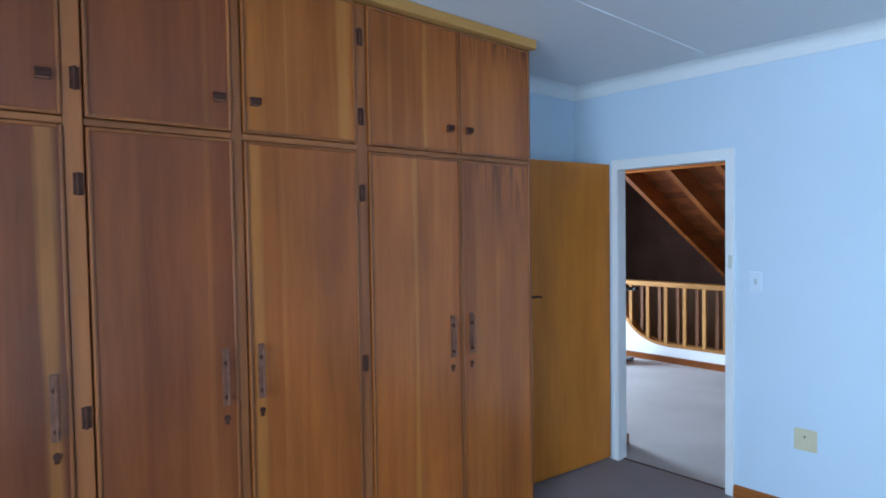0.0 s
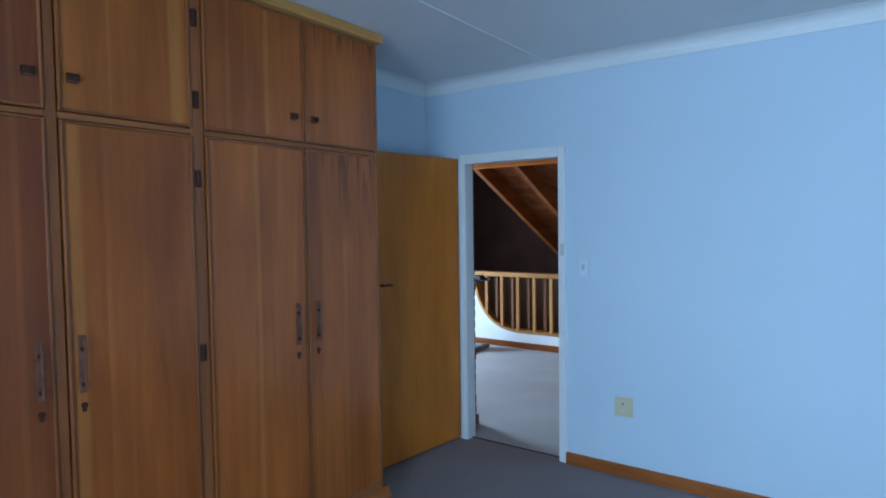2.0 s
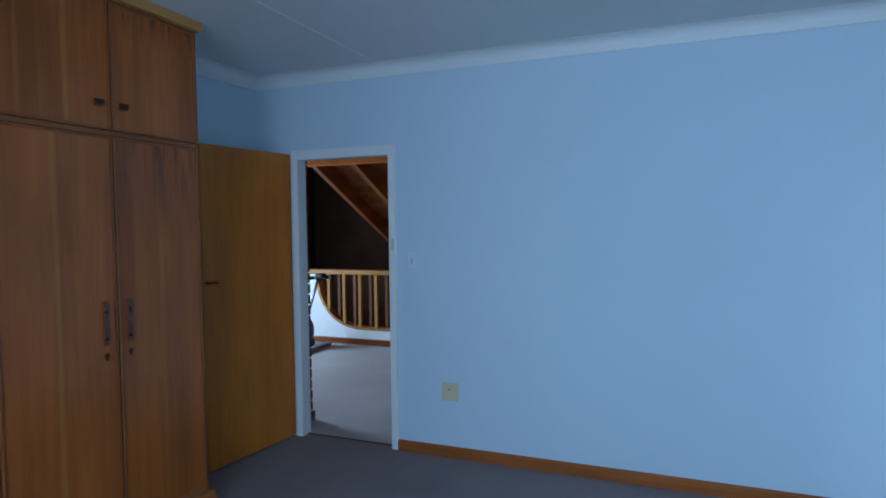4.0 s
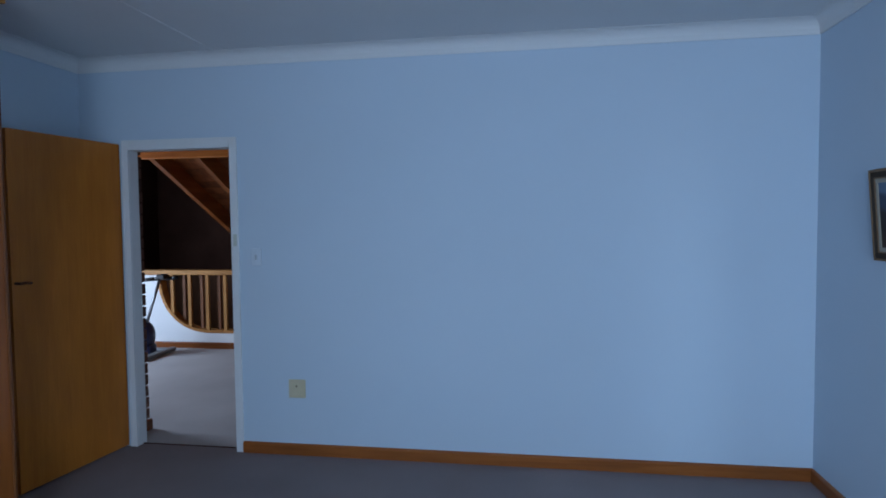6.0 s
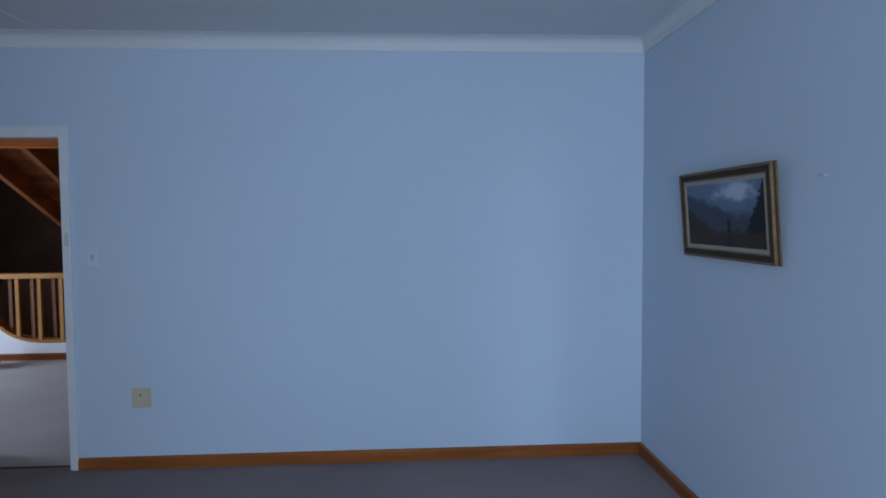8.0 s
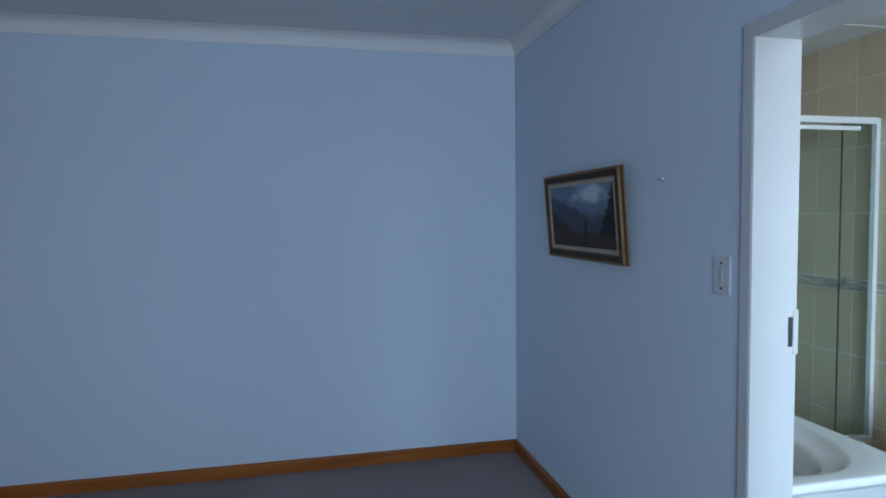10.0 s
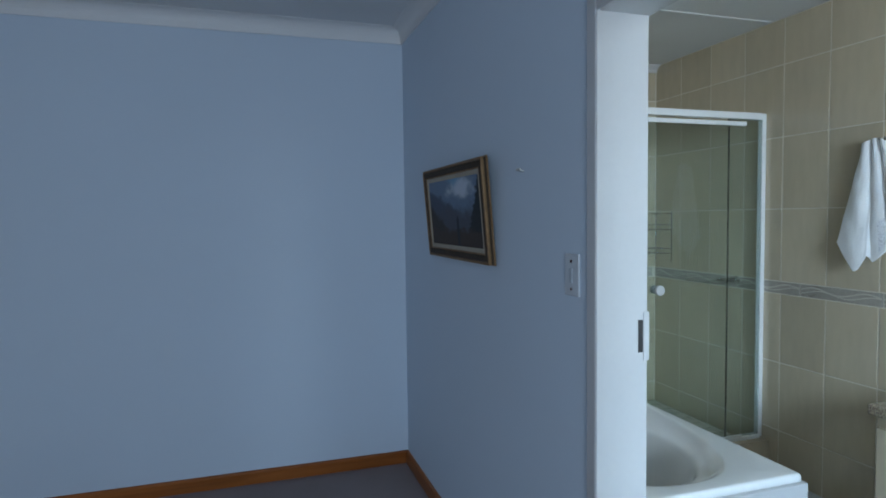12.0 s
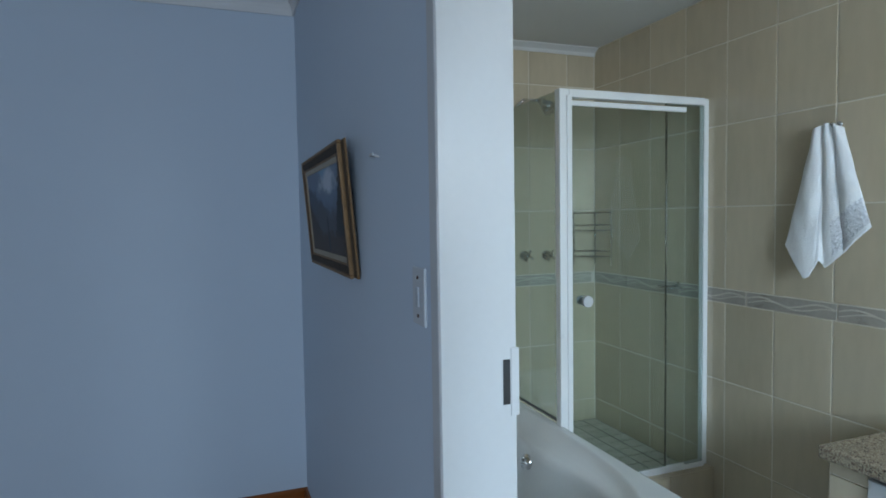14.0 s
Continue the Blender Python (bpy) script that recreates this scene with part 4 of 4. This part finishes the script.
low = thing("half_wall", (HX, 3.4, 0), "white plastered half wall with a scooped opening", "wall", "", "structure")
SC0, SC1, STOP, SBOT = 1.9, 4.42, 0.90, 0.205


def scoop(n=28):
    """Outline of the opening, from its far top corner down, along and up again."""
    pts = []
    r = 0.70
    for i in range(n + 1):
        a = i / n * math.pi / 2
        pts.append((SC1 - r + r * math.cos(a) ** 0.85, STOP - (STOP - SBOT) * math.sin(a) ** 0.95))
    for i in range(n + 1):
        a = math.pi / 2 - i / n * math.pi / 2
        pts.append((SC0 + r - r * math.cos(a) ** 0.85, STOP - (STOP - SBOT) * math.sin(a) ** 0.95))
    return pts


curve = scoop()
bm = bmesh.new()
for x in (HX, HX + 0.10):
    lo = [bm.verts.new((x, y, 0)) for y, z in curve]
    hi = [bm.verts.new((x, y, z)) for y, z in curve]
    for i in range(len(curve) - 1):
        if abs(curve[i][0] - curve[i + 1][0]) > 1e-5:
            bm.faces.new((lo[i], lo[i + 1], hi[i + 1], hi[i]))
box(bm, HX, HX + 0.10, SC1, 6.38, 0, STOP)
box(bm, HX, HX + 0.10, 0.2, SC0, 0, STOP)
part("wall", bm, HALLWHITE, low)
bm = bmesh.new()
prev = None
for i, (y, z) in enumerate(curve):
    q = curve[min(i + 1, len(curve) - 1)]
    p = curve[max(i - 1, 0)]
    d = Vector((q[0] - p[0], q[1] - p[1]))
    nrm = Vector((-d.y, d.x)).normalized() if d.length else Vector((0, 1))
    if nrm.y < 0 and abs(nrm.y) > 0.05:
        nrm = -nrm
    cur = [bm.verts.new((x, y + nrm.x * h, z + nrm.y * h)) for x, h in ((HX - 0.012, -0.012), (HX - 0.012, 0.022), (HX + 0.112, 0.022), (HX + 0.112, -0.012))]
    if prev:
        for k in range(4):
            bm.faces.new((prev[k], prev[(k + 1) % 4], cur[(k + 1) % 4], cur[k]))
    prev = cur
part("curved_capping", bm, PINEY, low, "bent honey pine capping")
skirting("baseboard_hall", "y", 0.2, 6.38, HX, -1, SKIRT)

rail = thing("balustrade", (HX + 0.05, 3.16, SBOT), "honey pine handrail with staggered square balusters", "balustrade")
bm = boxed(HX - 0.02, HX + 0.12, 0.3, 6.37, 0.905, 0.965, 0.008)
part("handrail", bm, PINEY, rail)


def scoop_floor(y):
    best = STOP
    for (y0, z0), (y1, z1) in zip(curve, curve[1:]):
        if min(y0, y1) <= y <= max(y0, y1) and abs(y1 - y0) > 1e-6:
            best = z0 + (z1 - z0) * (y - y0) / (y1 - y0)
    return best


k = 0
y = 2.148
while y < SC1 - 0.06:
    z0 = scoop_floor(y) + 0.016
    front = k % 2 == 0
    x0 = HX - 0.004 if front else HX + 0.066
    if z0 < 0.86:
        # rear row takes the darker pine, its shade painted in
        part("baluster", boxed(x0, x0 + 0.036, y - 0.021, y + 0.021, z0, 0.906, 0.004), PINE if front else SHADEPINE, rail, "" if front else "rear baluster in shade-darkened pine")
    y += 0.1165
    k += 1

# ---- hall roof ----
def roof_z(x):
    return 2.17 - 0.489 * (x - 4.72)


for i, y in enumerate((3.53, 3.05, 2.58, 2.10, 1.6, 1.1, 0.6)):
    bm = strip(bmesh.new(), [(4.66, roof_z(4.66)), (9.0, roof_z(9.0)), (9.0, roof_z(9.0) + 0.19), (4.66, roof_z(4.66) + 0.19)], "y", y - 0.028, y + 0.028)
    tagged(linked("rafter", bm, RAFTER), "orange pine rafter under a boarded roof", "rafter", "roof rafters", "structure")
roof = thing("sloping_roof", (6.8, 2.0, 1.3), "russet boarded sloping roof over the stairwell", "roof", "", "structure")
x = 4.60
while x < 8.98:
    x1 = x + 0.118
    bm = strip(bmesh.new(), [(x, roof_z(x) + 0.192), (x1, roof_z(x1) + 0.192), (x1, roof_z(x1) + 0.22), (x, roof_z(x) + 0.22)], "y", 0.2, 3.60)
    part("board", bm, ROOFWOOD, roof)
    x += 0.124
part("cover", strip(bmesh.new(), [(4.60, roof_z(4.60) + 0.23), (9.0, roof_z(9.0) + 0.23), (9.0, roof_z(9.0) + 0.28), (4.60, roof_z(4.60) + 0.28)], "y", 0.2, 3.60), DARKWALL, roof)
part("cheek", strip(bmesh.new(), [(4.70, roof_z(4.70) + 0.28), (9.0, roof_z(9.0) + 0.28), (9.0, 3.6), (4.70, 3.6)], "y", 3.601, 3.619), DARKWALL, roof)
tagged(linked("tie_beam", boxed(4.56, 4.66, 0.2, 6.38, 2.165, 2.36, 0.006), BEAM), "honey pine tie beam across the hall", "beam", "", "structure")

# ---- exercise machine ----
mc = thing("exercise_machine", (5.60, 4.13, 0), "navy exercise machine with a black handlebar", "exercise machine")
bm = boxed(5.30, 5.90, 4.09, 4.17, 0.012, 0.05, 0.012)
part("base_beam", bm, GREYRUB, mc)
for x in (5.33, 5.86):
    part("foot", boxed(x - 0.035, x + 0.035, 4.10, 4.45, 0.0, 0.042, 0.014), GREYRUB, mc, "grey rubber foot bar")
bm = ball(bmesh.new(), (5.60, 4.30, 0.235), 0.15, (0.95, 0.72, 1.2), 24)
box(bm, 5.52, 5.68, 4.19, 4.35, 0.03, 0.15, 0.03)
part("housing", bm, NAVY, mc, "rounded navy plastic housing", True)
bm = rod(bmesh.new(), (5.60, 4.27, 0.37), (5.66, 4.12, 0.90), 0.017, 14)
part("post", bm, STEEL, mc, "inclined steel post", True)
bm = tube(bmesh.new(), [(5.56, 4.24, 0.895), (5.62, 4.16, 0.90), (5.66, 4.07, 0.905), (5.68, 3.98, 0.905), (5.66, 3.91, 0.915)], 0.022, 12)
part("handlebar", bm, BLACK, mc, "black foam-covered handlebar", True)
part("console", boxed(5.60, 5.70, 4.03, 4.13, 0.895, 0.955, 0.015), BLACK, mc)

# ---- brick leaf on the hall side, course by course ----
bl = thing("brick_wall", (3.24, 3.4, 0), "dark face brick wall with raked joints", "wall", "", "structure")
bm = boxed(3.10, 3.318, 2.690, 6.38, 0, 2.36)
box(bm, 3.10, 3.318, 0.2, 1.66, 0, 2.36)
box(bm, 3.10, 3.318, 1.66, 2.690, 2.20, 2.36)
part("mortar", bm, MORTAR, bl)
brick_meshes = []
for L in (0.215, 0.10):
    me_bm = boxed(-0.105, 0.105, 0, L, 0, 0.073, 0.003, 1)
    me = bpy.data.meshes.new("brick")
    me_bm.to_mesh(me)
    me_bm.free()
    me.materials.append(BRICK)
    brick_meshes.append((me, L))
random.seed(4)
for c in range(27):
    z = 0.002 + c * 0.085
    y = 2.660
    first = c % 2
    while y < 3.55:
        me, L = brick_meshes[1 if first else 0]
        first = 0
        ob = new("brick", me)
        ob.parent = bl
        ob.location = Vector((3.225 + random.uniform(-0.002, 0.002), y + random.uniform(-0.003, 0.003), z)) - Vector(bl.location)
        y += L + 0.012
setting("baseboard_brick", strip(bmesh.new(), [(2.648, 0), (2.666, 0), (2.666, 0.07), (2.658, 0.078), (2.648, 0.07)], "x", 3.10, 3.345), SKIRTX, "orange varnished timber skirting board")

# ---- wall tiles and shower floor tiles ----
def tile_mesh(w, h, axis):
    bm = boxed(0, w, -0.006, 0.0, 0, h, 0.0015, 1) if axis == "x" else boxed(0.0, 0.006, 0, w, 0, h, 0.0015, 1)
    me = bpy.data.meshes.new("tile")
    bmesh.ops.recalc_face_normals(bm, faces=bm.faces)
    bm.to_mesh(me)
    bm.free()
    me.materials.append(TILE)
    return me


def border_mesh(w, h, axis):
    """A border tile with two pale wave lines in low relief."""
    bm = boxed(0, w, -0.006, 0.001, 0, h, 0.0015, 1)
    for amp, ph, thick, mid in ((0.014, 0.0, 0.006, 0.58), (0.012, 0.9, 0.004, 0.40)):
        prev = None
        for i in range(25):
            x = 0.003 + (w - 0.006) * i / 24
            z = h * mid + amp * math.sin(2 * math.pi * i / 24 * 1.5 + ph)
            cur = [bm.verts.new((x, 0.0025, z + thick / 2)), bm.verts.new((x, 0.0025, z - thick / 2)), bm.verts.new((x, 0.0, z - thick / 2 - 0.001)), bm.verts.new((x, 0.0, z + thick / 2 + 0.001))]
            if prev:
                for k in range(4):
                    bm.faces.new((prev[k], cur[k], cur[(k + 1) % 4], prev[(k + 1) % 4])).material_index = 1
            prev = cur
    if axis == "y":
        bm.transform(Matrix.Rotation(math.pi / 2, 4, "Z"))
    me = bpy.data.meshes.new("border_tile")
    bmesh.ops.recalc_face_normals(bm, faces=bm.faces)
    bm.to_mesh(me)
    bm.free()
    me.materials.append(BORDER)
    me.materials.append(WAVE)
    return me


def tile_wall(wall, axis, fixed, a0, a1, joint, pitch, floor_to):
    """Rows of tiles over a wall, with a wave border at 1.06 to 1.135 m."""
    rows = [(-0.133, 0.270), (0.270, 0.665), (0.665, 1.063), (1.135, 1.547), (1.547, 1.952), (1.952, 2.355), (2.355, BCZ + 0.2)]
    g = 0.006
    cache = {}
    first = joint - math.ceil((joint - a0) / pitch) * pitch
    for z0, z1 in rows:
        z0, z1 = max(z0, floor_to), min(z1, BCZ - 0.001)
        u = first
        while u < a1 - 0.004:
            s, e = max(u, a0), min(u + pitch, a1)
            if e - s > 0.012:
                key = (round(e - s - g, 3), round(z1 - z0 - g, 3))
                if key not in cache:
                    cache[key] = tile_mesh(*key, axis)
                ob = new("tile", cache[key])
                ob.parent = wall
                ob.location = (s + g / 2, fixed, z0 + g / 2) if axis == "x" else (fixed, s + g / 2, z0 + g / 2)
            u += pitch
    bw = 0.455
    me = border_mesh(bw - g, 1.135 - 1.063 - g, axis)
    u = (1.497 if axis == "x" else -3.29) - 10 * bw
    while u < a1:
        if u > a0 - 0.02 and u + bw < a1 + 0.02:
            ob = new("border_tile", me)
            ob.parent = wall
            ob.location = (u + g / 2, fixed, 1.063 + g / 2) if axis == "x" else (fixed, u + g / 2, 1.063 + g / 2)
        elif u < a1 - 0.03 and u + bw > a0 + 0.03:
            s, e = max(u, a0), min(u + bw, a1)
            ob = new("border_tile", border_mesh(e - s - g, 1.135 - 1.063 - g, axis))
            ob.parent = wall
            ob.location = (s + g / 2, fixed, 1.063 + g / 2) if axis == "x" else (fixed, s + g / 2, 1.063 + g / 2)
        u += bw


tile_wall(wall_bs, "x", TY0, 0.10, TX1 - 0.001, 1.517, 0.2825, 0.001)
tile_wall(wall_be, "y", TX1, TY0 + 0.001, -1.966, -3.279, 0.2825, 0.001)
me_bm = boxed(0, 0.0955, 0, 0.097, 0, 0.007, 0.001, 1)
me = bpy.data.meshes.new("floor_tile")
me_bm.to_mesh(me)
me_bm.free()
me.materials.append(FLOORTILE)
base = bpy.data.objects["shower_base"]
for i in range(9):
    for j in range(8):
        ob = new("floor_tile", me)
        ob.parent = base
        ob.location = (SX + 0.064 + i * 0.103, TY0 + 0.006 + j * 0.105, 0.122)
